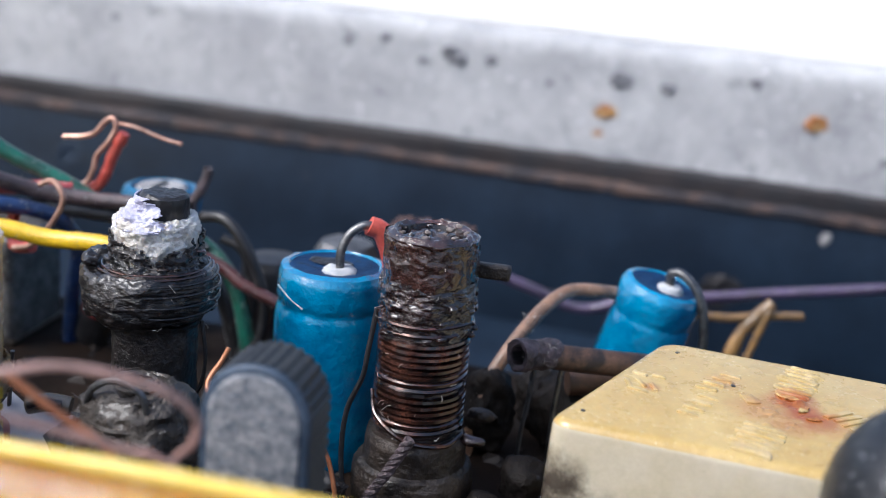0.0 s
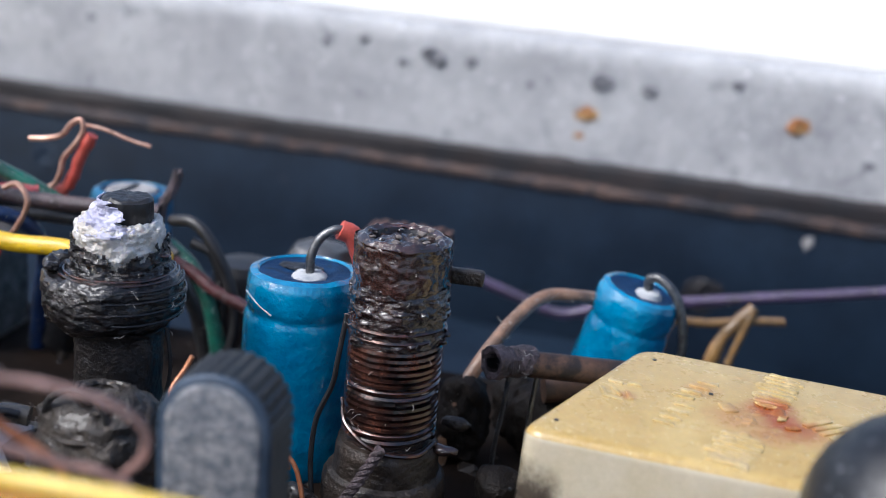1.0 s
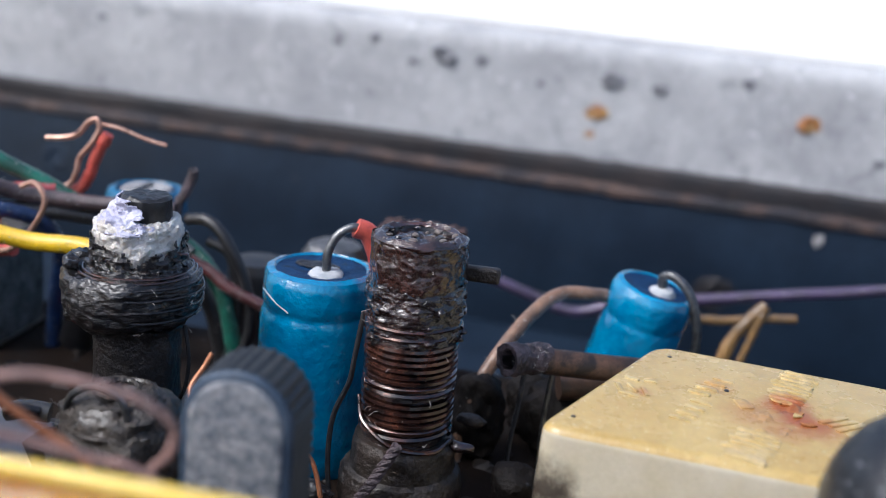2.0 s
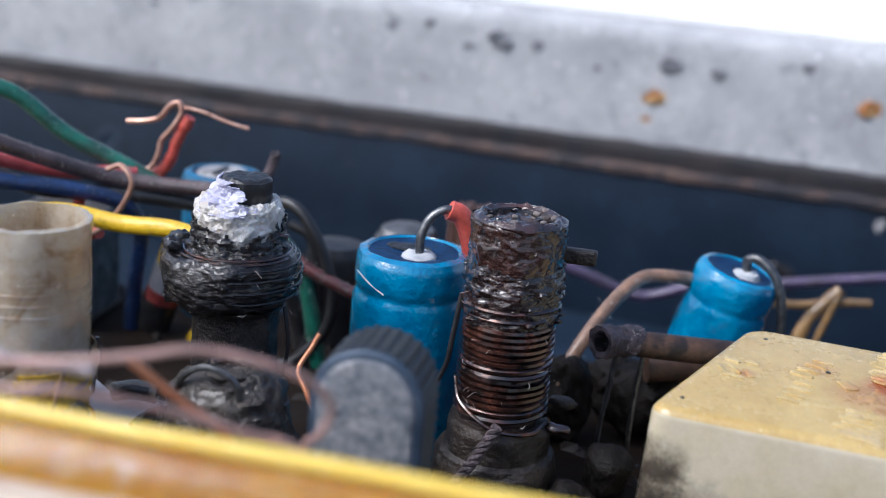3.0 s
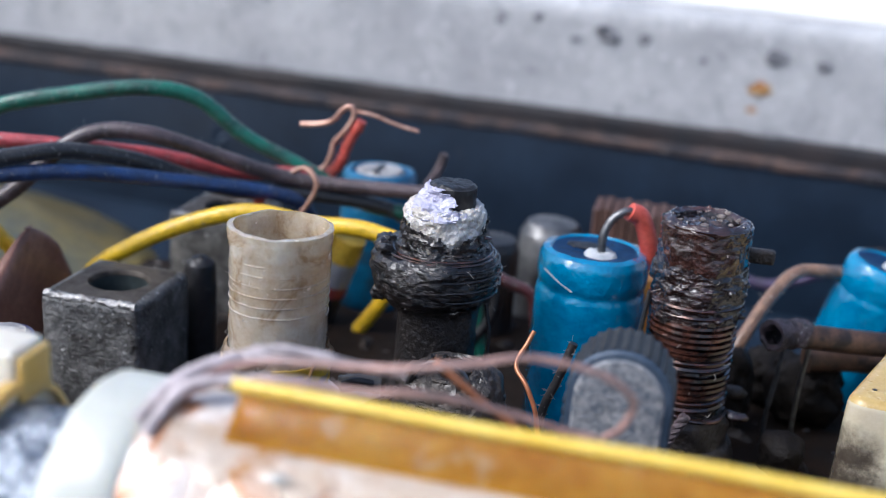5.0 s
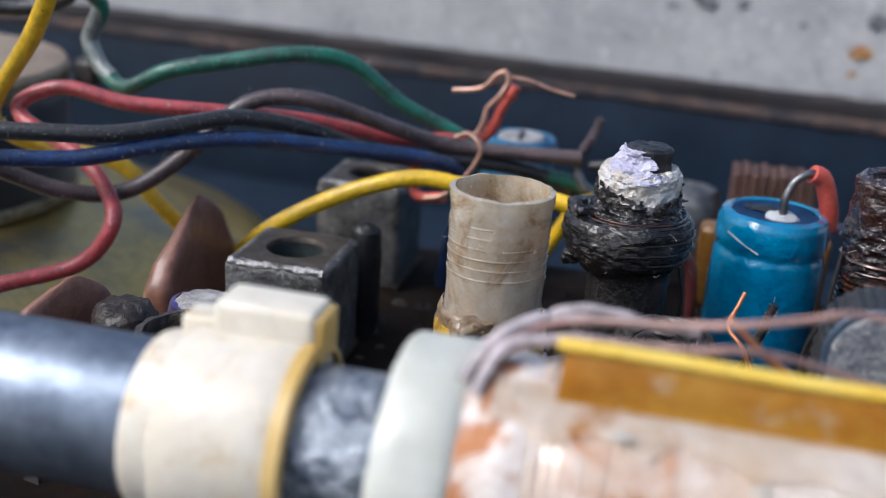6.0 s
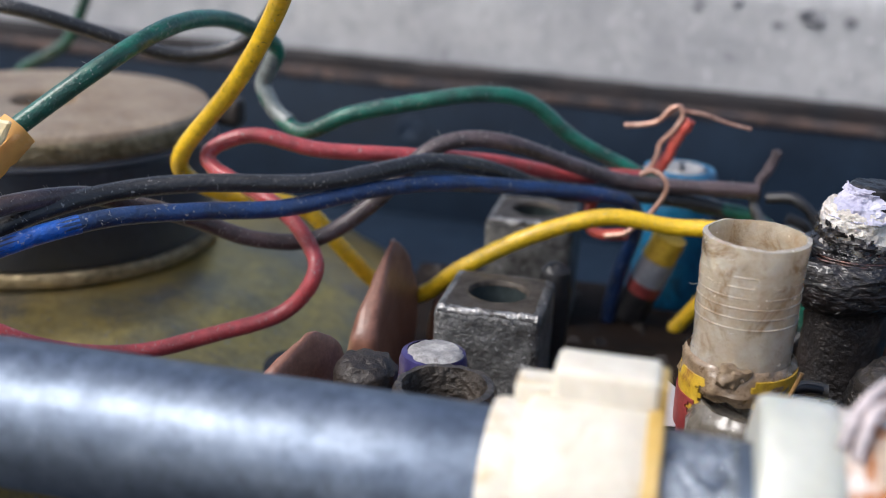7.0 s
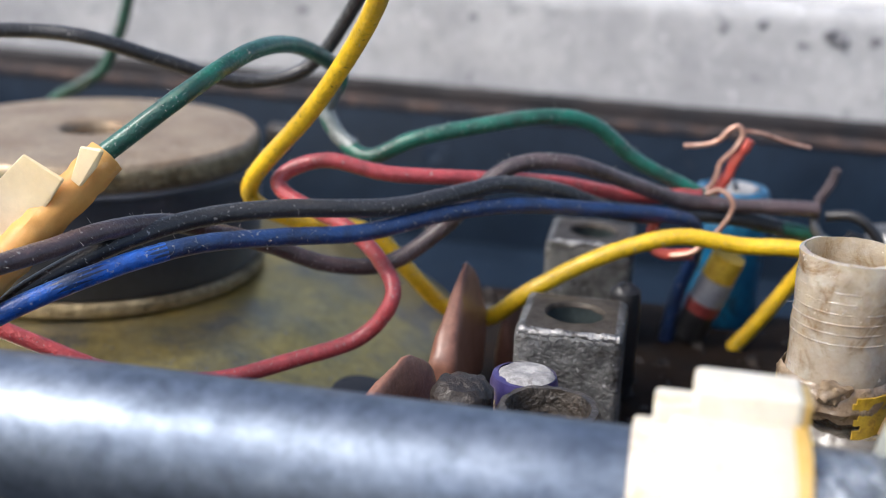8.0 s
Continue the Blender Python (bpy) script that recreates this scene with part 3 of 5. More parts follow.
part("side_wall", rbox(L, L + 3, F, 0, -20, 12, 0.4, 2, ALONG), M_case, case)
part("side_wall", rbox(R - 3, R, F, 0, -20, 12, 0.4, 2, ALONG), M_case, case)
part("front_wall", rbox(L + 3, R - 3, F, F + 3, -20, 6, 0.4, 2, ALONG), M_case, case)
part("floor_panel", rbox(L + 3, R - 3, F + 3, 0, -20, -17.5, 0.2, 1, ALONG), M_case, case)

# ---- circuit board ----
board = thing("circuit_board", (-20, 100, -17.5), "brown phenolic circuit board, dark with grime, in the case", "circuit board")
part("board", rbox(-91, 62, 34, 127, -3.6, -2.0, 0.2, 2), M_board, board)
for x, y in ((-87, 40), (58, 40), (-87, 122), (58, 122)):
    part("standoff", lathe([(2.2, -17.5), (2.2, -3.6)], 16, (x, y, 0)), M_grey, board)


# ---- coils ----
def copper_coil():
    x, y = -18.7, 93.6
    t = thing("wound_coil", (x, y, -2), "tall brown coil former wound with darkened copper wire", "coil", "coils")
    base = lathe([(0, -2), (5.5, -2), (5.6, -1.2), (5.5, 1.0), (5.2, 1.7), (4.75, 2.0), (4.65, 4.2), (4.3, 4.9), (0, 5.1)], 64, (x, y, 0), sub=5)
    part("base", rough(rough(base, 0.18, 0.5, 3), 0.1, 1.6, 1), M_base, t, "grimy waxed base")
    body = lathe([(3.75, 4.0), (3.75, 15.0), (3.9, 15.6), (4.0, 19), (4.0, 22.4), (3.8, 23.2), (3.1, 23.2), (2.9, 22.6), (2.85, 18.0), (0, 18.0)], 64, (x, y, 0), sub=4)
    part("former", rough(body, 0.10, 0.8, 1), M_wax, t)
    part("winding", join(helix((x, y), 3.92, 5.5, 9.6, 6.8, 0.27, 40, seed=2, wave=0.08), helix((x, y), 3.90, 9.5, 14.3, 8.2, 0.26, 40, seed=7, wave=0.12)), M_enamel, t, "close turns of enamelled copper")
    for k, (r, z) in enumerate(((4.08, 14.6), (4.2, 15.5), (4.3, 16.9), (4.25, 18.3))):
        part("stray_turn", helix((x, y), r, z, z + 0.45, (0.9, 1.0, 0.5, 0.35)[k], 0.2, 40, seed=k + 4, wave=0.22), M_enamel, t)
    loose = [(x - 4.1, y - 1.0, 8.2), (x - 3.0, y - 3.2, 6.8), (x, y - 4.4, 5.4), (x + 3.2, y - 3.3, 5.0), (x + 4.3, y - 0.6, 5.2)]
    part("loose_turn", tube(loose, 0.22, 8), M_enamel, t)
    wx = lathe([(3.85, 13.8), (4.1, 14.6), (4.15, 16.0), (4.3, 17.4), (4.2, 18.6), (4.0, 19.4)], 150, (x, y, 0), sub=16)
    part("wax_coat", rough(grained(rough(wx, 0.28, 0.45, 4), 0.13, 1.2, 0.5, 3), 0.12, 1.5, 2), M_wax, t, "glossy wrinkled wax skin")
    up = lathe([(3.9, 18.8), (4.05, 19.4), (4.1, 21.0), (4.1, 22.8), (3.95, 23.3)], 150, (x, y, 0), sub=16)
    part("upper_sleeve", rough(grained(rough(up, 0.22, 0.45, 8), 0.04, 1.4, 0.7, 5), 0.05, 1.7, 3), M_skin, t, "reddish brown waxed sleeve")
    for k in range(9):
        a = rng.uniform(0, 6.28)
        part("wax_flake", blob((x + 4.1 * math.cos(a), y + 4.1 * math.sin(a), rng.uniform(12, 21)), rng.uniform(0.2, 0.42), 0.5, 1.2,
                               (1, 1, 0.6), k, 2), M_wax, t)
    crust = lathe([(3.9, 22.5), (4.05, 23.1), (3.4, 23.5), (2.9, 23.2)], 64, (x, y, 0), sub=4)
    part("crust", rough(crust, 0.22, 1.6, 8), M_skin, t, "crumbly rim crust")
    slug = lathe([(0, 23.0), (1.2, 23.1), (2.2, 22.9), (2.6, 22.5), (2.75, 18.1)], 40, (x, y, 0), sub=3)
    part("core", rough(slug, 0.3, 1.3, 6), M_former, t)
    for k in range(30):
        a, rr = rng.uniform(0, 6.28), 3.7 * math.sqrt(rng.random())
        part("crumb", blob((x + rr * math.cos(a), y + rr * math.sin(a), 23.1 + rng.uniform(-0.1, 0.25)), rng.uniform(0.12, 0.34), 0.5, 2, (1.2, 1, 0.6), k, 2), M_crumb if k % 3 else M_wax, t)
    for k in range(5):
        a = rng.uniform(-1.5, 0.5)
        part("wax_flake", blob((x + 4.25 * math.cos(a), y + 4.25 * math.sin(a), rng.uniform(14.2, 18.4)), rng.uniform(0.3, 0.6), 0.5, 1.6, (1, 1, 0.6), k + 40, 2), M_wax, t)
    part("lead", twisted([(x + 0.6, y - 5.0, 6.0), (x - 0.8, y - 6.0, 3.4), (x - 2.4, y - 6.6, 0.6), (x - 3.2, y - 7.0, -2.0)], 0.5, 2.0), M_char_grey, t, "dusty grey black twisted lead")
    part("lead", tube([(x - 4.2, y - 1.0, 16.0), (x - 4.6, y - 1.6, 12.0), (x - 4.9, y - 1.8, 9.6), (x - 6.0, y - 2.2, 6.4), (x - 6.1, y - 2.8, 2.5), (x - 5.4, y - 3.6, -1.8)], 0.24, 8), M_black, t, "thin black lead")
    part("lead", tube([(x - 7.2, y - 5.6, 3.0), (x - 7.4, y - 6.2, 4.6), (x - 6.2, y - 6.6, 3.6), (x - 5.2, y - 7.2, 0.6), (x - 5.0, y - 7.4, -2.2)], 0.22, 8), M_hair, t, "bare copper lead")
    part("rear_tab", rough(rbox(x + 2.6, x + 6.6, y + 3.2, y + 4.2, 18.7, 20.1, 0.35, 3), 0.1, 0.8, 2), M_base, t, "dull tab behind the former")
    part("tab", blob((x + 5.2, y - 0.4, 4.6), 0.9, 0.22, 0.7, (1.5, 0.8, 0.6), 2), M_wax, t)
    part("lead", blob((x - 6.4, y - 5.6, 0.4), 1.3, 0.4, 0.7, (1.5, 0.8, 0.8), 9), M_tar, t, "tarry solder lump")


def burnt_coil():
    x, y = -41.9, 88.6
    t = thing("burnt_coil", (x, y, -2), "charred coil with a white wax head and lilac flakes", "coil", "coils")
    low = lathe([(0, -2), (5.0, -2), (4.9, 2), (4.2, 4.6), (3.8, 6), (3.72, 9), (3.72, 13.0), (4.2, 13.8)], 128, (x, y, 0), sub=9)
    part("lower_former", rough(rough(low, 0.12, 0.7, 3), 0.07, 3.0, 3), M_leather, t, "black crazed lower former")
    wide = lathe([(3.5, 13.0), (4.2, 13.3), (5.0, 14.1), (5.55, 15.0), (5.8, 16.0), (5.85, 16.9), (5.75, 17.7), (5.3, 18.3), (4.6, 18.5), (3.6, 18.4)], 180, (x - 0.1, y, 0), (0, -2, 0), sub=10)
    part("charred_winding", rough(grained(rough(wide, 0.45, 0.26, 5), 0.09, 1.9, 0.3, 2), 0.06, 1.6, 1), M_tar, t, "bulging charred winding")
    for k, (r, z) in enumerate(((5.45, 14.9), (5.7, 15.8), (5.75, 16.8), (5.5, 17.7), (5.15, 18.2), (4.8, 18.4))):
        part("turn", helix((x, y), r - 0.22, z, z + 0.3, 1.1, 0.11, 60, seed=k + 3, wave=0.15), M_enamel if k > 3 else M_tar, t)
    for k, (a, z, r) in enumerate(((188, 16.4, 0.7), (200, 18.6, 0.8), (215, 18.9, 0.6), (178, 18.4, 0.9), (190, 13.6, 0.8), (196, 14.2, 0.7))):
        part("char_lump", blob((x + 5.5 * math.cos(radians(a)), y + 5.5 * math.sin(radians(a)), z), r, 0.5, 0.9, (1, 1, 0.7), k + 3, 3), M_tar, t)
    head = lathe([(3.5, 18.4), (3.6, 20.0), (3.68, 21.8), (3.6, 22.4), (3.2, 22.9), (2.2, 22.8), (0, 22.7)], 150, (x, y, 0), sub=12)
    part("wax_head", rough(rough(head, 0.20, 0.7, 3), 0.14, 2.0, 4), M_white_wax, t, "crumbling white wax ring")
    char = lathe([(4.6, 18.2), (4.2, 18.8), (3.98, 19.4), (3.95, 22.0)], 170, (x, y, 0), sub=14)
    part("scorched_skin", ragged(rough(grained(char, 0.35, 1.5, 0.6, 7), 0.14, 2.2, 5), (x, y), 20.5, 1.3, 2.5), M_tar, t, "torn scorched skin", 60)
    veil = lathe([(3.75, 22.0), (3.3, 22.9), (2.6, 23.4), (2.25, 24.0), (2.1, 24.7)], 120, (x + 0.2, y, 0), sub=7)
    part("flake_skin", torn(rough(grained(veil, 0.30, 1.3, 0.6, 4), 0.28, 1.0, 6), (x, y), 180, 290, 4, 50, 0.12), M_lilac, t, "crumpled lilac white skin", 30)
    for k in range(6):
        a = rng.uniform(0, 6.28)
        part("char_flake", blob((x + 4.3 * math.cos(a), y + 4.3 * math.sin(a), rng.uniform(18.2, 19.6)), rng.uniform(0.25, 0.55), 0.5, 1.1, (1, 1, 0.5), k, 2), (M_tar, M_wax, M_tar)[k % 3], t)
    for k in range(8):
        a = rng.uniform(-1.9, 0.2)
        part("char_flake", blob((x + 4.0 * math.cos(a), y + 4.0 * math.sin(a), rng.uniform(18.4, 20.2)), rng.uniform(0.18, 0.42), 0.5, 1.3, (1.7, 1.2, 0.35), k + 60, 2), (M_tar, M_tar, M_enamel, M_wax)[k % 4], t)
    cap = lathe([(0, 24.8), (1.8, 24.75), (2.1, 24.5), (2.15, 22.6)], 64, (x + 0.5, y + 0.3, 0), sub=6)
    part("black_core", rough(cap, 0.14, 1.2, 4), M_black, t, "black core tip")
    part("lead", tube([(x + 4.6, y - 0.6, 14), (x + 5.2, y - 1.0, 11), (x + 5.0, y - 1.2, 8.6), (x + 4.5, y - 1.0, 7.4)], 0.18, 8), M_black, t)


def wax_mound():
    x, y = -37.8, 77.5
    t = thing("wax_lump", (x, y, -2), "squat translucent brown wax lump with a wire loop", "wax lump")
    low = lathe([(0, -2), (5.4, -2), (5.3, 4), (4.9, 8.5), (4.2, 11), (2.8, 12.3), (0, 12.6)], 64, (x, y, 0), sub=6)
    part("lump", rough(rough(low, 0.6, 0.35, 6), 0.22, 1.4, 2), M_mound, t)
    for k in range(5):
        rr, zz = 1.4 + 0.75 * k, 12.5 - 0.16 * k * k
        part("ridge", helix((x, y), rr, zz - 0.1, zz, 0.95, 0.24, 40, seed=k, wave=0.3), M_mound, t)
    part("loop", tube([(x - 3.4, y - 2.6, 10), (x - 2.6, y - 3.0, 12.4), (x - 0.6, y - 3.2, 13.6), (x + 1.6, y - 3.2, 12.8), (x + 2.0, y - 3.0, 10.8)], 0.26, 8), M_lead, t, "grey wire loop")
    part("tar", blob((x - 5.0, y + 0.5, 5.0), 2.7, 0.45, 0.5, (1.1, 0.8, 1.0), 4), M_tar, t, "black tarry crust")
    part("tar", blob((x - 6.6, y - 1.2, 3.0), 1.6, 0.5, 0.7, (1.4, 0.7, 0.6), 7), M_tar, t)


def milky_former():
    x, y = -52.0, 73.6
    t = thing("empty_coil_former", (x, y, -2), "empty milky plastic coil tube on a clear base", "coil former", "coils")
    tb = lathe([(4.2, 11.6), (4.2, 12.6), (4.02, 13.4), (4.05, 20), (4.2, 22.6), (4.22, 23.5), (3.85, 23.6), (3.75, 23.0), (3.7, 16.0), (0, 16.0)], 72, (x, y, 0), sub=5)
    part("tube", rough(tb, 0.12, 0.6, 1), M_tube, t, "milky ribbed tube")
    for k in range(7):
        z = 16.4 + 0.85 * k
        part("thread", helix((x, y), 4.06, z, z + 0.7, 1.0, 0.06, 48, seed=k, wave=0.06), M_tube, t)
    gl = lathe([(4.3, 10.5), (4.7, 11.4), (4.5, 12.8), (4.15, 13.4)], 64, (x, y, 0), sub=4)
    part("glue", rough(gl, 0.35, 0.7, 2), M_glue, t, "brown glue fillet")
    part("yellow_tape", torn(lathe([(4.5, 7.0), (4.6, 9), (4.75, 11.2), (4.6, 12.2)], 96, (x, y, 0), sub=6), (x, y), 165, 236, 3), M_ytape, t, "torn yellow tape")
    part("yellow_tape", torn(lathe([(4.5, 6.0), (4.6, 9), (4.7, 12.8)], 96, (x, y, 0), sub=8), (x, y), 286, 358, 6), M_ytape, t, "torn yellow tape")
    part("red_tape", torn(lathe([(4.75, 6.8), (4.8, 8.4), (4.8, 10.0)], 96, (x, y, 0), sub=5), (x, y), 160, 222, 9), M_redtape, t, "torn dark red tape")
    cup = lathe([(0, -2), (4.8, -2), (4.8, 8.4), (4.5, 9.6), (3.8, 10.4), (3.3, 10.2), (3.1, 9.4), (0, 9.2)], 64, (x + 1.0, y - 3.2, 0), sub=4)
    part("clear_cup", rough(cup, 0.22, 0.5, 4), M_tube_low, t, "clear grimy plastic socket")
    part("post", lathe([(0, -2), (4.4, -2), (4.4, 7.2), (0, 7.2)], 48, (x, y, 0)), M_redtape, t, "red winding")
    part("glue", blob((x - 0.6, y - 4.3, 13.0), 1.3, 0.4, 0.9, (1, 0.6, 0.8), 5), M_glue, t, "brown glue lump")
    part("splinter", tube([(x + 3.4, y - 3.6, 9.6), (x + 3.9, y - 3.7, 11.6), (x + 4.6, y - 3.7, 13.8)], 0.16, 6), M_straw_t, t)


M_straw_t = W_straw
copper_coil()
burnt_coil()
wax_mound()
milky_former()


# ---- electrolytic capacitors ----
def capacitor(x, y, z0, z1, r, tilt, label, skin):
    t = thing("electrolytic_capacitor", (x, y, z0), label, "capacitor", "blue electrolytic capacitors")
    h = z1 - z0
    a = (x, y, z0)
    body = lathe([(0, 0), (r * 0.96, 0), (r, 0.5), (r, h - 5.2), (r * 0.985, h - 4.4), (r * 0.945, h - 3.7), (r * 0.985, h - 3.0), (r, h - 2.2), (r * 0.99, h - 0.9), (r * 0.93, h - 0.2), (r * 0.80, h), (r * 0.76, h - 0.2)], 64, a, tilt, sub=3)
    part("sleeve", rough(rough(body, 0.15, 0.20, x), 0.05, 0.7, x), skin, t, "blue shrink sleeve")
    top = lathe([(0, h - 0.5), (r * 0.35, h - 0.45), (r * 0.78, h - 0.25)], 48, a, tilt, sub=3)
    return t, part("top_disc", rough(top, 0.06, 1, 2), M_blue_dark, t, "dark sunken top")


ca, ca_top = capacitor(-28.9, 99.3, -2, 17.3, 5.45, (0, 0, 0), "tall blue electrolytic capacitor standing beside the copper coil", M_blue)
part("seal", rough(lathe([(1.7, 16.6), (1.6, 17.0), (1.2, 17.25), (0.5, 17.3), (0, 17.3)], 32, (-28.2, 98.4, 0), sub=2), 0.15, 1.5, 3), M_seal, ca_top, "white crusted seal")
ca_lead = part("lead", tube([(-28.2, 98.4, 17.2), (-28.2, 98.5, 18.8), (-27.6, 98.9, 20.4), (-26.4, 99.4, 21.3), (-25.2, 100.0, 21.2)], 0.42, 10), M_lead, ca, "bent tinned lead")
part("lead_sleeve", tube([(-26.0, 99.7, 21.3), (-24.8, 100.2, 20.6), (-23.8, 100.6, 17.8), (-23.6, 100.8, 15.6)], 0.95, 10), M_redtag, ca_lead, "red insulating sleeve")
part("dark_gap", rough(blob((-29.6, 100.4, 17.0), 1.0, 0.3, 0.7, (2.2, 1.1, 0.16), 3), 0.05, 1, 2), M_black, ca_top, "dark gap beside the seal")
part("scratch", tube([(-33.2, 95.7, 15.6), (-31.8, 94.7, 14.9), (-30.2, 94.0, 14.2)], 0.07, 6), M_seal, ca)

cb, cb_top = capacitor(-2.2, 118.2, -2, 14.9, 4.4, (2, 13, 0), "blue electrolytic capacitor leaning behind the cream block", M_blue)
part("seal", rough(lathe([(1.5, 13.3), (1.3, 13.9), (0.5, 14.15), (0, 14.15)], 24, (2.2, 117.4, 0.3), sub=2), 0.12, 1.5, 3), M_seal, cb_top, "white crusted seal")
part("lead", tube([(2.2, 117.4, 14.3), (2.2, 117.2, 15.7), (3.4, 116.6, 15.9), (5.2, 116.0, 14.2), (6.3, 115.8, 10.2), (6.2, 116.0, 5)], 0.5, 10), M_lead, cb, "grey bent lead")

cc, cc_top = capacitor(-58.4, 124.6, -2, 15.4, 4.6, (0, 0, 0), "dull blue electrolytic capacitor with a pale slotted top", M_blue_dull)
part("pale_top", lathe([(0, 15.6), (2.7, 15.6), (3.0, 15.3), (3.0, 14.9)], 36, (-58.2, 124.2, 0)), M_captop, cc_top, "pale grey slotted disc")
part("slot", rbox(-58.5, -57.9, 121.6, 125.4, 15.5, 15.9, 0.1, 1), M_black, cc_top)
cs = thing("small_capacitor", (-77.6, 73.4, -2), "short violet capacitor with a white top beside the tin can", "capacitor")
part("sleeve", lathe([(0, -2), (3.0, -2), (3.0, 9.0), (2.8, 9.8), (2.3, 10.0)], 40, (-77.6, 73.2, 0), sub=2), M_purple_top, cs)
part("top_disc", rough(lathe([(2.5, 9.9), (2.1, 10.2), (0, 10.3)], 28, (-77.4, 73.0, 0), sub=2), 0.12, 1.6, 2), M_captop, cs, "white crackled top")
cw = thing("open_cup", (-74.6, 63.6, -2), "open pale plastic cup with a dirty rim", "cup")
part("cup", rough(lathe([(0, -2), (4.2, -2), (4.2, 11.0), (3.9, 11.6), (3.4, 11.6), (3.2, 10.8), (3.0, 4), (0, 4)], 48, (-74.6, 63.6, 0), sub=3), 0.2, 0.7, 5), M_mound, cw, "dull grimy cup")
cg = solo("grey_pellet", rough(lathe([(0, -2), (2.6, -2), (2.6, 10.0), (2.0, 11), (0, 11.4)], 36, (-82.2, 67.6, 0), sub=3), 0.3, 0.6, 1), M_base, (-82.2, 67.6, -2), "clear grimy plastic stub on the board", "stub")


# ---- tin screening cans ----
def tin_can(x0, x1, y0, y1, ztop, label):
    xc, yc = (x0 + x1) / 2, (y0 + y1) / 2
    t = thing("screening_can", (xc, yc, -2), label, "metal can", "tin screening cans")
    body = rbox(x0, x1, y0, y1, -2, ztop, 0.9, 4)
    # the round opening is cut through the top
    holed = bmesh.new()
    seg = 40
    hx, hy, rx, ry = xc + 0.1, yc + 0.2, 2.85, 2.85
    def rect(a):
        c, s = math.cos(a), math.sin(a)
        k = min((x1 - x0 - 1.6) / 2 / max(abs(c), 1e-6), (y1 - y0 - 1.6) / 2 / max(abs(s), 1e-6))
        return (xc + k * c, yc + k * s, ztop + 0.02)
    ang = [2 * math.pi * (k + 0.5) / seg for k in range(seg)]
    rows = [[holed.verts.new(rect(a)) for a in ang]]
    for r, z in ((1.22, ztop + 0.05), (1.06, ztop + 0.02), (1.0, ztop - 0.25), (0.99, ztop - 0.5)):
        rows.append([holed.verts.new((hx + rx * r * math.cos(a), hy + ry * r * math.sin(a), z)) for a in ang])
    for a, b in zip(rows, rows[1:]):
        for k in range(seg):
            j = (k + 1) % seg
            holed.faces.new((a[k], a[j], b[j], b[k]))
    tops = [f for f in body.faces if f.normal.z > 0.9 and f.calc_area() > 20]
    bmesh.ops.delete(body, geom=tops, context="FACES_ONLY")
    bmesh.ops.subdivide_edges(body, edges=[e for e in body.edges if e.calc_length() > 4], cuts=6, use_grid_fill=True)
    part("shell", rough(body, 0.10, 0.4, x0), M_can, t)
    part("top", rough(holed, 0.06, 0.8, x0), M_can_top, t, "grimy top with a round opening")
    # bore wall takes the core's dark colour to put shade into the opening
    part("core", lathe([(2.85, ztop - 0.4), (2.8, ztop - 5.5), (1.2, ztop - 5.6), (0, ztop - 5.2)], 40, (hx, hy, 0), sub=2), M_slug, t, "bore with a core, its wall coloured dark for shade")
    q = 0.42
    ring = [(x0 + q, y0 + q, ztop - 0.28), (x1 - q, y0 + q, ztop - 0.28), (x1 - q, y1 - q, ztop - 0.28), (x0 + q, y1 - q, ztop - 0.28)]
    # front top edge only: wear plus a highlight laid on as brighter metal
    for a, b in list(zip(ring, ring[1:] + ring[:1]))[:1]:
        part("worn_edge_highlight", rough(tube([a, tuple((u + v) / 2 for u, v in zip(a, b)), b], 0.44, 10, 12, 0.3), 0.2, 1.2, a[0]), M_worn_highlight, t, "worn edge, coloured bright for its highlight")
    part("foot_seam", rbox(x0 - 0.2, x1 + 0.2, y0 - 0.2, y1 + 0.2, -2, -1.2, 0.2, 1), M_can_top, t)
    return t


tin_can(-79.9, -69.5, 82.9, 94.2, 10.1, "dirty dented tin screening can with a round hole")
tin_can(-80.0, -69.6, 110.3, 121.2, 10.6, "smoother grey tin screening can with a round hole")
blk = thing("black_bead", (-70.2, 97.5, -2), "upright black glossy component between the tin cans", "component")
part("bead", rough(lathe([(0, -2), (1.6, -2), (1.75, 0), (1.8, 7.6), (1.5, 9.8), (0.8, 10.6), (0, 10.8)], 28, (-70.0, 97.6, 0), sub=4), 0.2, 0.6, 3), M_black, blk)


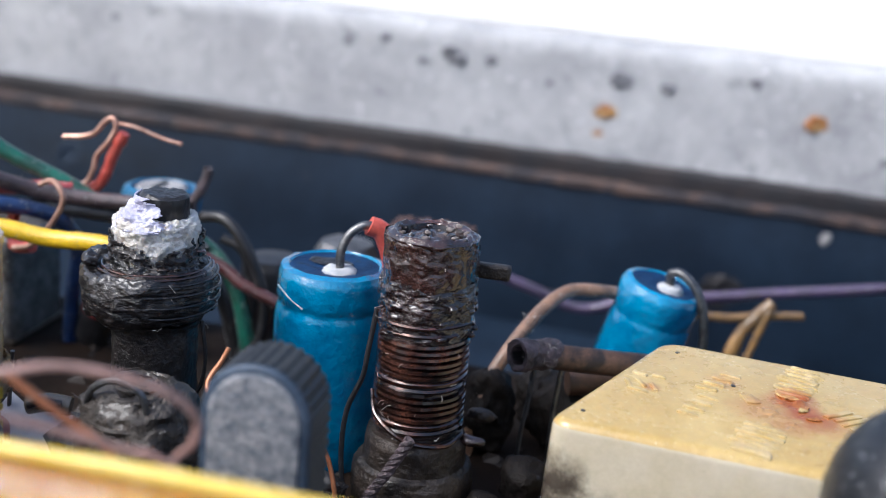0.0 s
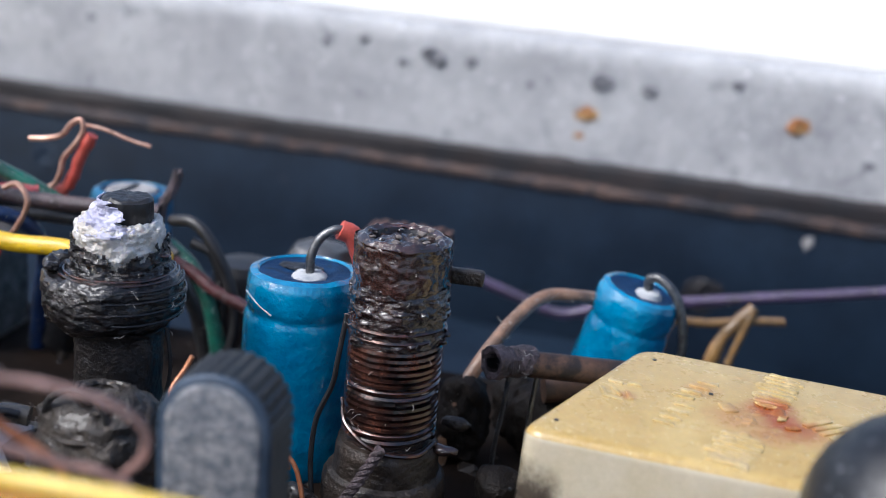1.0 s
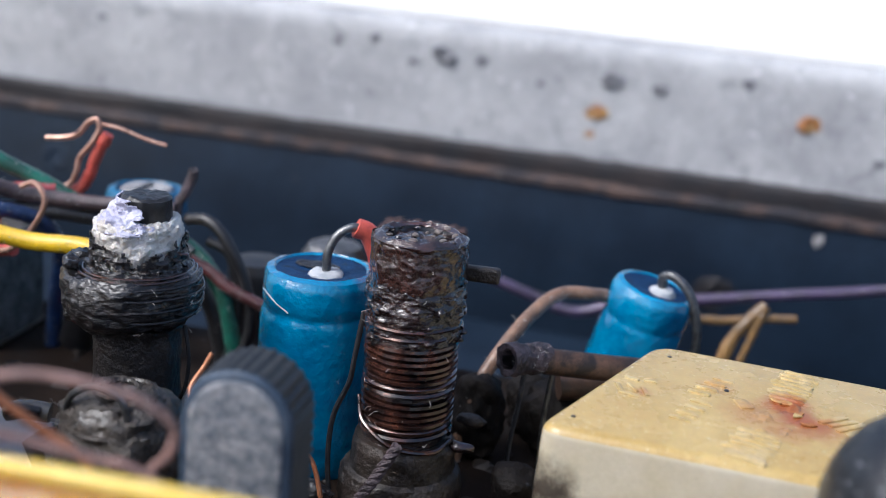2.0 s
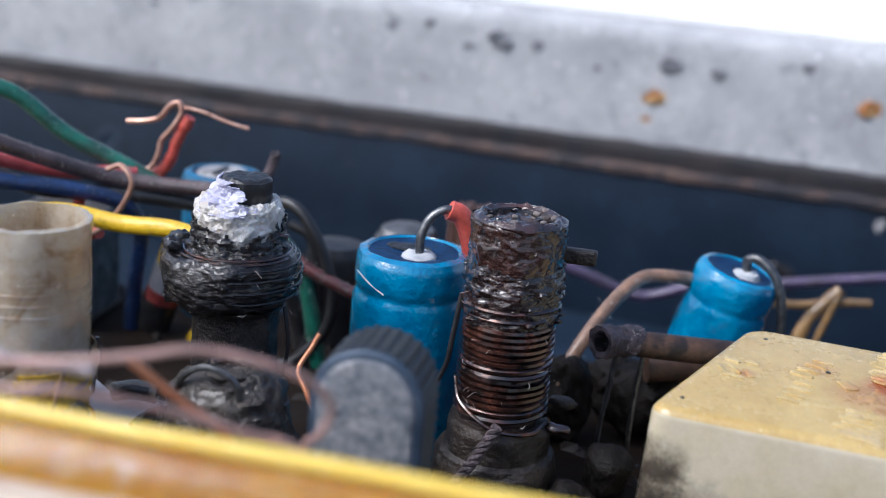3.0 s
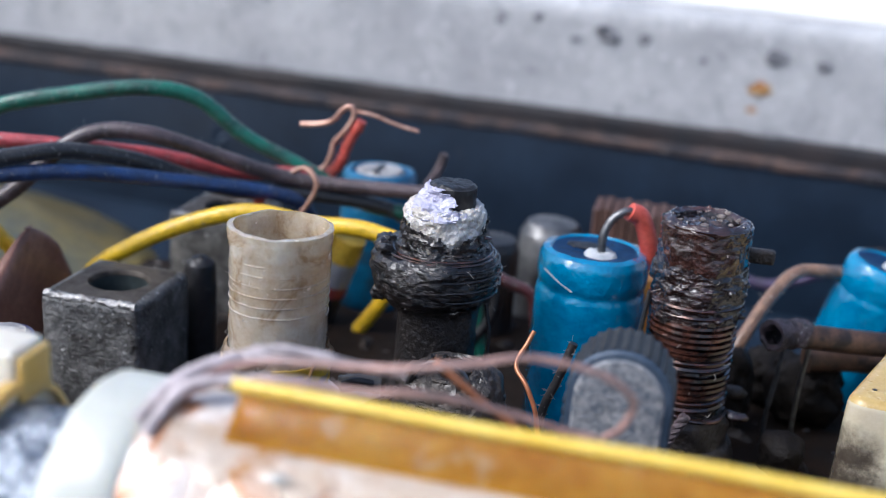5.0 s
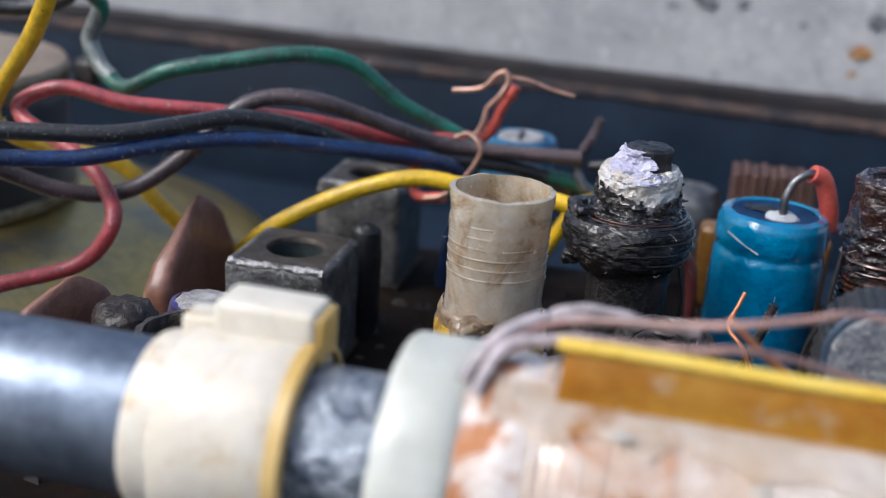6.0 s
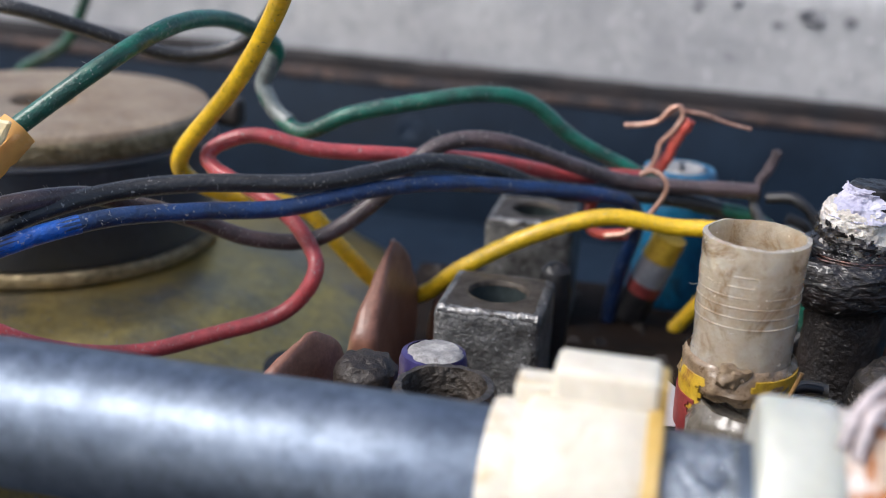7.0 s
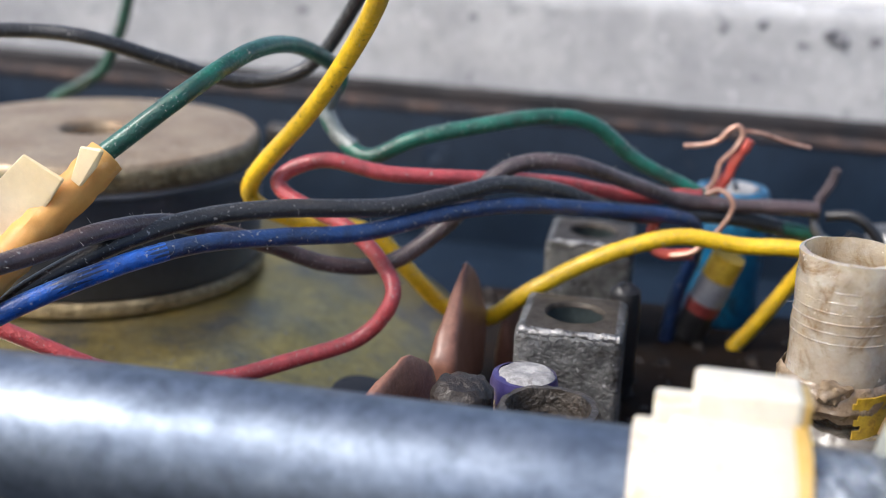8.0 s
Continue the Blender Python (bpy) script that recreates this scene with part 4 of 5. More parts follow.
# ---- ceramic plates ----
def ceramic(a, b, z_top, z_shoulder, z0, thick, label):
    """An upright plate from plan point a to b, with a pointed top."""
    a, b = Vector((*a, 0)), Vector((*b, 0))
    w = (b - a).length
    ang = math.degrees(math.atan2(b.y - a.y, b.x - a.x))
    poly = [(0.06 * w, z0), (0.9 * w, z0), (w, z_shoulder - 1.5), (0.9 * w, z_shoulder + 0.5 * (z_top - z_shoulder)), (0.66 * w, z_top),
            (0.56 * w, z_top + 0.1), (0.12 * w, z_shoulder + 0.9), (0, z_shoulder - 1.4)]
    m = Matrix.Translation(a) @ Matrix.Rotation(radians(ang), 4, "Z") @ Matrix.Rotation(radians(90), 4, "X") @ Matrix.Translation((0, 0, -thick / 2))
    t = thing("ceramic_capacitor", (a.x, a.y, -2), label, "capacitor", "brown ceramic capacitors")
    bm = prism(poly, thick, min(1.3, thick * 0.47), 5, m)
    across = Vector((-math.sin(radians(ang)), math.cos(radians(ang)), 0))
    bmesh.ops.subdivide_edges(bm, edges=[e for e in bm.edges if e.calc_length() > 2.5], cuts=4, use_grid_fill=True)
    for v in bm.verts:  # the body thins towards its tip
        d = (v.co - a).dot(across)
        f = max(0.0, min(1.0, (z_top + 0.9 - v.co.z) / (0.75 * (z_top - z0)))) ** 0.75
        v.co -= across * d * (1 - f)
    part("body", rough(bm, 0.15, 0.35, a.x), M_ceramic, t)
    for k in (0.3, 0.7):
        p = a + (b - a) * k
        part("lead", tube([(p.x, p.y, z0 + 0.4), (p.x, p.y, -2.0)], 0.3, 8, 2), M_lead, t)


ceramic((-86.6, 81.6), (-86.0, 97.6), 13.2, 7.4, -0.6, 3.5, "upright brown ceramic plate capacitor with a pointed top")
ceramic((-82.6, 96.2), (-81.4, 102.0), 6.4, 4.6, -1.6, 2.0, "small brown ceramic plate capacitor behind the can")
ceramic((-89.8, 62.2), (-85.4, 72.0), 12.4, 9.6, -0.6, 3.2, "low reddish brown ceramic plate capacitor")


# ---- thumb wheel with a dusty flat face ----
def thumbwheel():
    x, y0, y1 = -23.4, 64.2, 68.6
    t = thing("ribbed_knob", (x, 66.5, -2), "black ribbed knob with a dusty grey flat face", "knob")
    rows = []
    n = 30
    outline = []
    for k in range(n + 1):
        a = math.pi * k / n
        r = 3.75 + (0.04 if k % 2 else -0.15)
        outline.append((r * math.cos(a), 17.6 + r * math.sin(a) * 1.02))
    left = [(-3.75 + (0.04 if k % 2 else -0.15), 17.6 - 0.42 * k) for k in range(1, 46)]
    right = [(3.75 + (0.04 if k % 2 else -0.15), 17.6 - 0.42 * k) for k in range(45, 0, -1)]
    poly = outline + left + [(-3.6, -2), (3.6, -2)] + right
    m = Matrix.Translation((x, y1, 0)) @ Matrix.Rotation(radians(90), 4, "X")
    part("ribbed_body", prism(poly, y1 - y0 - 0.3, 0, 1, m), M_knob, t, "", 25)

    def arch(r, z0, ya, yb, bev):
        p = [(r * math.cos(math.pi * k / 32), 17.6 + r * math.sin(math.pi * k / 32)) for k in range(33)] + [(-r, z0), (r, z0)]
        return prism(p, yb - ya, bev, 3, Matrix.Translation((x, yb, 0)) @ Matrix.Rotation(radians(90), 4, "X"))
    part("rim_ring", arch(3.72, -1.9, y0 - 0.15, y0 + 0.5, 0.3), M_face_rim, t, "blue grey rounded rim")
    part("face", arch(3.2, -1.8, y0 - 0.35, y0 + 0.2, 0.3), M_face, t, "dusty speckled grey face")


thumbwheel()


# ---- cream block ----
def cream_block():
    t = thing("cream_block", (12, 90, -2), "cream plastic component block with raised marks and a rust stain", "component block")
    poly = [(-6.8, 80.4), (34, 77.4), (37, 99.5), (1.6, 103.2)]
    bm = bmesh.new()
    lo = [bm.verts.new((x * 1.0, y, -2)) for x, y in poly]
    hi = [bm.verts.new((x + (0.5 if k in (0, 3) else -0.5), y + (0.5 if k < 2 else -0.5), 13.6)) for k, (x, y) in enumerate(poly)]
    bm.faces.new(lo)
    bm.faces.new(hi)
    for k in range(4):
        bm.faces.new((lo[k], lo[(k + 1) % 4], hi[(k + 1) % 4], hi[k]))
    bmesh.ops.recalc_face_normals(bm, faces=bm.faces)
    up = [e for e in bm.edges if abs(e.verts[0].co.z - e.verts[1].co.z) > 5]
    bmesh.ops.bevel(bm, geom=up, offset=2.0, segments=5, affect="EDGES", profile=0.5)
    rimt = [e for e in bm.edges if min(v.co.z for v in e.verts) > 13 and any(abs(f.normal.z) < 0.5 for f in e.link_faces)]
    bmesh.ops.bevel(bm, geom=rimt, offset=0.9, segments=4, affect="EDGES", profile=0.5)
    body = part("body", bm, M_cream, t)
    body.data.materials.append(M_cream_front)
    for p in body.data.polygons:
        if p.normal.z < 0.35:
            p.material_index = 1
    seedr = random.Random(9)

    def mark(x, y, w, h, ang, name="raised_mark", m_=M_resin, zz=13.55):
        pts = [(-w / 2, -h / 2), (w * 0.1, -h / 2 * seedr.uniform(0.6, 1.2)), (w / 2, -h / 2), (w / 2 * seedr.uniform(0.7, 1.1), h / 2), (0, h / 2 * seedr.uniform(0.7, 1.2)), (-w / 2, h / 2)]
        part(name, rough(prism(pts, 0.55, 0.2, 2, pose(x, y, zz - 0.33, 0, 0, ang)), 0.05, 2, x), m_, t)
    # unreadable raised characters stand as short bars
    for x, y, w, h, a in ((-0.5, 90.7, 0.5, 2.0, 15), (0.4, 89.5, 1.9, 0.55, -15), (0.6, 91.0, 1.9, 0.4, -60), (1.6, 90.6, 0.5, 1.9, 15), (0.4, 93.0, 1.4, 0.55, -20), (2.0, 93.0, 1.3, 0.6, -10)):
        mark(x, y, w, h, a)
    for x, y in ((5.9, 92.1), (6.6, 93.4), (7.3, 94.7), (8.0, 95.9), (4.5, 86.2), (5.0, 87.5), (5.6, 88.8), (6.1, 90.2)):
        mark(x, y, 1.9, 0.62, -14)
    mark(9.5, 91.3, 1.3, 1.7, 20)
    mark(9.1, 81.0, 3.2, 1.1, -14)

    def ribbed(a, b, w, n_, ang):
        for k in range(n_):
            u = (k + 0.5) / n_
            mark(a[0] + (b[0] - a[0]) * u + seedr.uniform(-0.1, 0.1), a[1] + (b[1] - a[1]) * u, w * seedr.uniform(0.85, 1.1), 0.62, ang + seedr.uniform(-5, 5), "rib")
    ribbed((14.9, 100.4), (12.9, 93.4), 3.2, 8, -15)
    ribbed((10.7, 86.2), (9.2, 82.2), 3.5, 5, -14)
    ribbed((16.2, 91.2), (18.6, 89.0), 3.2, 4, 40)
    patch = [(2.6 * math.cos(a) * (1 + 0.6 * noise.noise(Vector((math.cos(a) * 3.7, math.sin(a) * 3.7, 3)))), 1.9 * math.sin(a) * (1 + 0.6 * noise.noise(Vector((math.cos(a) * 4.1, math.sin(a) * 4.1, 8))))) for a in (2 * math.pi * k / 40 for k in range(40))]
    peel = bmesh.new()
    bmesh.ops.create_grid(peel, x_segments=44, y_segments=170, size=0.5)
    lean = Matrix.Translation((12.0, 90.6, 13.5)) @ Matrix.Rotation(radians(-15), 4, "Z")
    for v in peel.verts:  # a torn strip of resin: it stands proud in ragged patches and sinks in between
        u, w = v.co.x * 4.6, v.co.y * 20.5
        body_ = noise.fractal(Vector((u * 0.55, w * 0.5, 4.0)), 0.8, 2.0, 4) + 0.3 * noise.noise(Vector((u * 0.7, w * 3.2, 1.0)))
        edge = max(0.0, abs(v.co.x) * 2 - 0.62) * 1.5 + max(0.0, abs(v.co.y) * 2 - 0.9) * 4
        v.co = lean @ Vector((u, w, min(0.34, 0.10 + 0.30 * body_ - 0.45 * edge)))
    part("peeled_resin", peel, M_resin, t, "peeling strip of pale resin", 30)
    for k, (x, y, s_, a) in enumerate(((12.6, 92.8, 0.34, -20), (13.7, 90.6, 0.24, 60), (14.4, 89.0, 0.22, 10))):
        part("rust_patch", rough(prism([(x_ * s_, y_ * s_ * 0.7) for x_, y_ in patch], 0.16, 0.04, 1, pose(x, y, 13.62, 0, 0, a)), 0.05, 1.2, k), M_rust, t, "flaky orange brown rust" if k == 0 else "")
    for k in range(26):  # black specks of grime low on the front
        u = seedr.random() ** 1.7
        part("speck", blob((-6.2 + 17 * u, 80.75 - 0.0735 * 17 * u, seedr.uniform(0, 9.0) - 3 * u), seedr.uniform(0.07, 0.2), 0.4, 1.5, (1, 0.5, 1), k, 1), M_black, t)
    for x, y in ((3.4, 99.6), (16.8, 91.2), (8.2, 93.6), (-3.6, 83.4)):
        part("speck", blob((x, y, 13.62), 0.22, 0.3, 1, (1, 1, 0.5), x, 1), M_black, t)


cream_block()
dome = thing("rubber_dome", (19.2, 68, -2), "black speckled rubber dome in front of the cream block", "dome")
part("skirt", lathe([(0, -2), (7.3, -2), (7.4, 0.6), (7.0, 1.2), (0, 1.2)], 48, (19.2, 68, 0)), M_knob, dome, "flat black skirt")
part("dome", lathe([(0, -2), (6.4, -2), (6.9, 2), (6.95, 17.0)] + [(6.95 * math.cos(a), 17.4 + 6.95 * math.sin(a)) for a in (0.1, 0.3, 0.5, 0.7, 0.9, 1.1, 1.3, 1.45)] + [(0, 24.4)], 64, (19.2, 68, 0), sub=3), M_ball, dome)


# ---- ferrite rod aerial ----
RY, RZ = 45.5, 14.1
def lying(profile, x0=0.0, seg=64, sub=1):
    """Turned shape round the aerial's axis: rows of (radius, x)."""
    return lathe(profile, seg, (x0, RY, RZ), (0, 90, 0), sub)


rod = thing("ferrite_rod", (-70, RY, 9), "dark glossy ferrite rod held by an ivory clip", "ferrite rod")
part("rod", rough(lying([(0, -175), (4.6, -175), (5.0, -174.6), (5.0, -2.4), (4.6, -2), (0, -2)], sub=1), 0.0, 1), M_rod, rod)
part("silver_wrap", rough(lying([(5.04, -58.0), (5.12, -57.8), (5.12, -53.6), (5.04, -53.4)], sub=4), 0.05, 0.6, 2), M_silver, rod, "wrinkled silvery wrap")
clip = thing("rod_clip", (-62, 46, -2), "ivory nylon clip round the ferrite rod", "clip")
part("thin_ring", lying([(5.02, -68.1), (5.6, -68.0), (5.7, -67.7), (5.7, -65.6), (5.02, -65.5)], sub=2), M_clip, clip)
part("ring", rough(lying([(5.02, -66.0), (6.1, -65.9), (6.4, -65.5), (6.4, -58.6), (6.1, -58.2), (5.02, -58.2)], sub=3), 0.06, 0.4, 3), M_clip, clip)
part("amber_edge", rough(lying([(5.9, -58.9), (6.48, -58.7), (6.48, -57.9), (5.9, -57.7)], sub=3), 0.06, 0.5, 6), M_clip_edge, clip, "yellowed edge of the ring")
part("tab", rbox(-64.6, -58.2, 46.0, 49.6, 19.0, 22.4, 0.55, 4), M_clip, clip, "square upright tab")
part("tab_side", rbox(-58.35, -57.75, 46.3, 49.4, 19.0, 22.0, 0.25, 3), M_clip_edge, clip, "yellowed side of the tab")
part("side_tab", rbox(-66.9, -64.2, 46.4, 48.8, 19.0, 21.0, 0.4, 3), M_clip, clip)
part("foot", rbox(-65.4, -57.6, 43.0, 49.6, -2, 9.6, 0.5, 3), M_clip, clip)

sleeve = thing("aerial_coil", (-30, RY, 6), "copper aerial winding under an amber film with a yellow edge", "coil", "coils")
part("collar", rough(lying([(5.05, -52.6), (7.7, -52.5), (8.0, -52.0), (8.0, -48.4), (7.7, -48.0), (5.05, -48.0)], sub=3), 0.08, 0.4, 4), M_collar, sleeve, "milky end collar")
part("tube", lying([(5.05, -48), (7.2, -48), (7.2, -4), (5.05, -4)]), M_collar, sleeve)
part("copper_band", rough(lying([(7.3, -48.1), (7.75, -48), (7.8, -45.2), (7.5, -44.2), (7.3, -44.1)], sub=4), 0.12, 0.5, 2), M_foil, sleeve, "smeared copper band")
part("winding", helix((0, RY, RZ), 7.5, -44.0, -4.4, 66, 0.28, 40, "x", 3, 0.05), M_litz, sleeve, "close pale litz turns")
sheet = bmesh.new()
prof = [(44.6, 23.6), (44.3, 23.0), (43.7, 22.4), (43.0, 21.95), (42.3, 21.5)]
rows_ = []
for k in range(41):
    u = k / 40
    xx = -43.2 + 38.6 * u
    rows_.append([sheet.verts.new((xx, a + 0.03 * noise.noise(Vector((u * 9, a, 0))), b + (0.04 * noise.noise(Vector((u * 6, 0, 1))))))
                  for a, b in prof])
for a, b in zip(rows_, rows_[1:]):
    for k in range(len(prof) - 1):
        sheet.faces.new((a[k], a[k + 1], b[k + 1], b[k]))
bmesh.ops.solidify(sheet, geom=sheet.faces[:], thickness=0.18)
film = part("film", sheet, M_film, sleeve, "clear amber film")
skin = bmesh.new()
rows_ = []
for k in range(90):
    xx = -46.6 + 42.2 * k / 89
    reach = 27 + 12 * noise.noise(Vector((xx * 0.45, 1.3, 0)))
    rows_.append([skin.verts.new((xx, RY - (7.9 + 0.10 * noise.noise(Vector((xx * 0.5, j * 0.4, 2)))) * math.sin(radians(14 + reach * j / 14)),
                                  RZ + (7.9 + 0.10 * noise.noise(Vector((xx * 0.5, j * 0.4, 2)))) * math.cos(radians(14 + reach * j / 14)))) for j in range(15)])
for a, b in zip(rows_, rows_[1:]):
    for k in range(14):
        skin.faces.new((a[k], a[k + 1], b[k + 1], b[k]))
bmesh.ops.solidify(skin, geom=skin.faces[:], thickness=0.12)
part("stained_film", skin, M_stained, sleeve, "brown stained film over the winding")
part("film_edge", tube([(-43.6 + 3.9 * k, 44.6, 23.75 + 0.05 * math.sin(k * 1.3)) for k in range(11)], 0.42, 10, 6, 0.05), M_lip, sleeve, "bright yellow film edge")
for k in range(5):
    xx = -40 + 7.4 * k + rng.uniform(-1, 1)
    part("glue_spot", blob((xx, 40.6 - 1.2 * (k % 2), 20.9 - 1.0 * (k % 2)), 0.36, 0.5, 0.9, (1.8, 0.7, 0.25), k, 2), M_collar, sleeve)


# ---- loudspeaker ----
spk = thing("loudspeaker", (-138.5, 117, -17.5), "loudspeaker lying face down, zinc plate and dark magnet", "loudspeaker")
SX, SY = -140.0, 116.6
plate = lathe([(3.9, 12.0), (3.95, 17.3), (4.2, 17.9), (4.7, 18.1), (19.6, 18.1), (20.9, 17.9), (21.3, 17.3), (21.3, 14.9), (20.8, 14.5), (3.9, 14.5)], 120, (SX, SY, 0), sub=3)
part("top_plate", rough(plate, 0.05, 0.3, 1), M_plate, spk, "dusty zinc top plate with a centre hole")
part("plate_edge", rough(lathe([(21.2, 17.4), (21.42, 17.0), (21.42, 15.2), (21.2, 14.8)], 160, (SX, SY, 0), sub=3), 0.05, 0.6, 2), M_plate_edge, spk, "scaly brass coloured edge")
part("magnet", lathe([(0, 14.5), (20.6, 14.5), (21.2, 13.9), (21.4, 13.0), (21.4, 2.2), (20.9, 1.6), (0, 1.6)], 120, (SX, SY, 0), sub=2), M_magnet, spk, "dark ferrite magnet ring")
part("gasket", rough(lathe([(20.9, 14.75), (22.0, 14.5), (22.1, 14.2), (21.0, 14.0)], 140, (SX, SY, 0)), 0.08, 0.4, 3), M_magnet, spk)
part("lower_plate", lathe([(0, 1.7), (21.6, 1.7), (21.9, 1.3), (21.9, 0.2), (21.5, -0.2), (0, -0.2)], 120, (SX, SY, 0), sub=2), M_plate_edge, spk, "brass coloured lower plate")
part("basket", rough(lathe([(8, -0.3), (26, -0.5), (33, -1.6), (40, -4.6), (47, -7.4), (50, -9.4), (50.5, -15.5), (53, -16.6), (54, -17.5), (46, -17.5)], 120, (SX, SY, 0), sub=4), 0.22, 0.07, 3), M_gold, spk, "yellow zinc plated basket")
part("ear", rough(rbox(-119.6, -116.4, 124.6, 127.4, 14.6, 18.4, 0.9, 4), 0.4, 0.6, 2), M_base, spk)
part("basket_hole", lathe([(0, 0.02), (4.2, 0.02), (4.4, 0)], 32, (-96.6, 93.6, -4.6), (8, 18, 0)), M_black, spk, "dark opening in the basket")


# ---- wires ----
LINT = []
lint_rng = random.Random(21)


def wire(name, points, r, material, label, category="wire", wob=0.04, group="loose wires", **kw):
    path = spline(points, 6)
    for _ in range(int(3.0 * len(path)) if r > 0.3 and "loop" not in name else 0):
        c = path[lint_rng.randrange(len(path))]
        d = Vector((lint_rng.uniform(-1, 1), lint_rng.uniform(-1, 0.2), lint_rng.uniform(-0.2, 1))).normalized()
        e = Vector((lint_rng.uniform(-1, 1), lint_rng.uniform(-1, 1), lint_rng.uniform(-1, 1)))
        s = c + d * r * 0.9
        LINT.append((s, s + d * lint_rng.uniform(0.15, 0.4) + e * 0.15, s + d * lint_rng.uniform(0.2, 0.5) + e * lint_rng.uniform(0.1, 0.36)))
    return solo(name, tube(points, r, wob=wob, **kw), material, points[0], label, category, group)



gw = wire("green_wire", [(-115.8, 71.5, 26.2), (-109.4, 77, 31.8), (-106.6, 85, 34.3), (-105.4, 94, 33.8), (-103.7, 101, 31.2), (-103, 103, 29.1), (-104.6, 103, 25.6), (-102.7, 102, 22.8),
      (-98.8, 100, 21.4), (-93.9, 100, 23.7), (-88.2, 102, 25), (-80.7, 105, 26.2), (-75.4, 108, 25.2), (-70.2, 110, 21), (-63.6, 112, 17.6), (-56.9, 113, 14.3), (-49.2, 114, 12.8), (-44, 113, 8), (-41.5, 112.5, -2)], 0.88, W_green,
     "green insulated wire arching over the board")
part("faded_stretch", tube([(-103, 103, 29.4), (-103.9, 103, 27.4), (-104.6, 103, 25.6), (-103.8, 102.6, 24.0), (-102.7, 102, 22.8), (-100.8, 101, 21.9)], 0.93, 14), W_grey, gw, "worn grey stretch of insulation")
wire("yellow_wire", [(-89, 70, 46), (-94.2, 80, 38.0), (-100.8, 86, 29.2), (-108.4, 90, 20.6), (-108.6, 92, 17.2), (-104.5, 94, 15.2), (-97.3, 95, 14.4), (-93.1, 96, 10.1), (-90, 98, 6.1), (-87, 98.6, 4.6),
      (-83.9, 97, 5.6), (-80, 96, 9.2), (-74.5, 97, 12.6), (-68.9, 98, 15.0), (-64.4, 99, 15.9), (-58.6, 100, 15.2), (-53, 100, 15.4), (-47, 100, 14.2), (-42, 100.5, 12.6)], 0.92, W_yellow, "yellow insulated wire crossing behind the tubes")
wire("red_wire", [(-146, 66.5, 15.6), (-138, 67.4, 13.8), (-130.5, 68.6, 12.0), (-123.1, 70, 9.0), (-114.8, 72, 5.6), (-107.8, 76, 4.2), (-100.8, 80, 5.5), (-94.9, 83, 7.4), (-92.1, 84, 11.3), (-93.5, 86, 13.9), (-97.6, 88, 16.7), (-104.9, 90, 19.2),
      (-105.5, 91, 21), (-101.3, 92, 22.6), (-95, 93, 21.5), (-86.8, 96, 21), (-78.1, 102, 19.7), (-69.8, 108, 17.4), (-63, 112, 17.3)], 0.82, W_red, "coral red insulated wire looping round")
wire("black_wire", [(-124, 62, 12), (-120.1, 66, 15.5), (-114.1, 70, 18.9), (-108.9, 76, 20.1), (-102.3, 80, 20.6), (-92.8, 85, 20.3), (-86.7, 90, 21), (-82.9, 94, 21.2), (-77.8, 100, 19.3), (-70.7, 106, 15.8), (-61.5, 111, 15.1), (-52, 114, 13), (-47, 116, 6), (-45, 117, -2)], 0.9, W_black,
     "dusty black insulated wire in a loose bundle")
bw = wire("blue_wire", [(-124, 60.5, 12.6), (-118.9, 64, 15.3), (-113.1, 68, 17.6), (-107.6, 73, 18.7), (-101.6, 78, 18.5), (-95, 83, 18.1), (-88.5, 88, 19.1), (-82.6, 93, 19.2), (-75.3, 100, 17.7), (-64.6, 108, 15.3), (-62.6, 112, 11), (-64.2, 114, 4), (-65, 114.6, -2)], 0.86, W_blue,
     "blue insulated wire in a loose bundle")
# the wire's left end gets the lit blue over its own colour
part("clean_lit_stretch", tube([(-124, 60.5, 12.6), (-118.9, 64, 15.3), (-113.1, 68, 17.6), (-109.6, 71.2, 18.45)], 0.885, 14), W_bright_blue, bw, "cleaner blue stretch, coloured brighter for its highlight")
wire("brown_wire", [(-120.8, 53, 19.6), (-119.9, 56, 19.9), (-118.5, 60, 20.0), (-116.3, 64, 20.3), (-113.9, 69, 20.6), (-111.2, 75, 19.8), (-108.3, 80, 17.7), (-104.6, 84, 15.6), (-99.6, 87, 13.2), (-94.0, 90.0, 12.9), (-88.9, 93.0, 16.4), (-85.0, 96.0, 20.8), (-81.3, 98.0, 22.7), (-76.2, 100.0, 22.4), (-69.8, 105.0, 19.4), (-63.5, 110.0, 16.8), (-49.7, 113.0, 16.4)], 0.88, W_brown, "maroon brown insulated wire woven through the bundle")
wire("dark_green_wire", [(-150.5, 149, 42), (-150.2, 149.6, 33), (-151.4, 150, 28), (-153.0, 150, 24), (-155.4, 150, 19.6), (-159, 150, 17), (-165, 151, 13.5), (-172, 152, 5), (-175, 152, -10)], 0.9, W_dkgreen, "dark green wire behind the loudspeaker")
wire("grey_black_wire", [(-142, 84, 34), (-133.1, 90, 34), (-126.8, 92, 33.4), (-120.7, 96, 31), (-114.2, 100, 28.6), (-108.5, 102, 29.2), (-105, 102.4, 31.7), (-102.2, 101.6, 35.5), (-98, 99, 42)], 0.8, W_black, "shiny black wire curving up")
wire("purple_wire", [(-22, 150, 3), (-15, 150, 1.0), (-8, 150, -0.6), (0, 150, 2.6), (7.7, 150, 3.6), (18, 150, 5.8), (29.7, 150, 8.2), (45, 150, 12)], 0.75, W_purple, "thin purple wire by the back wall")
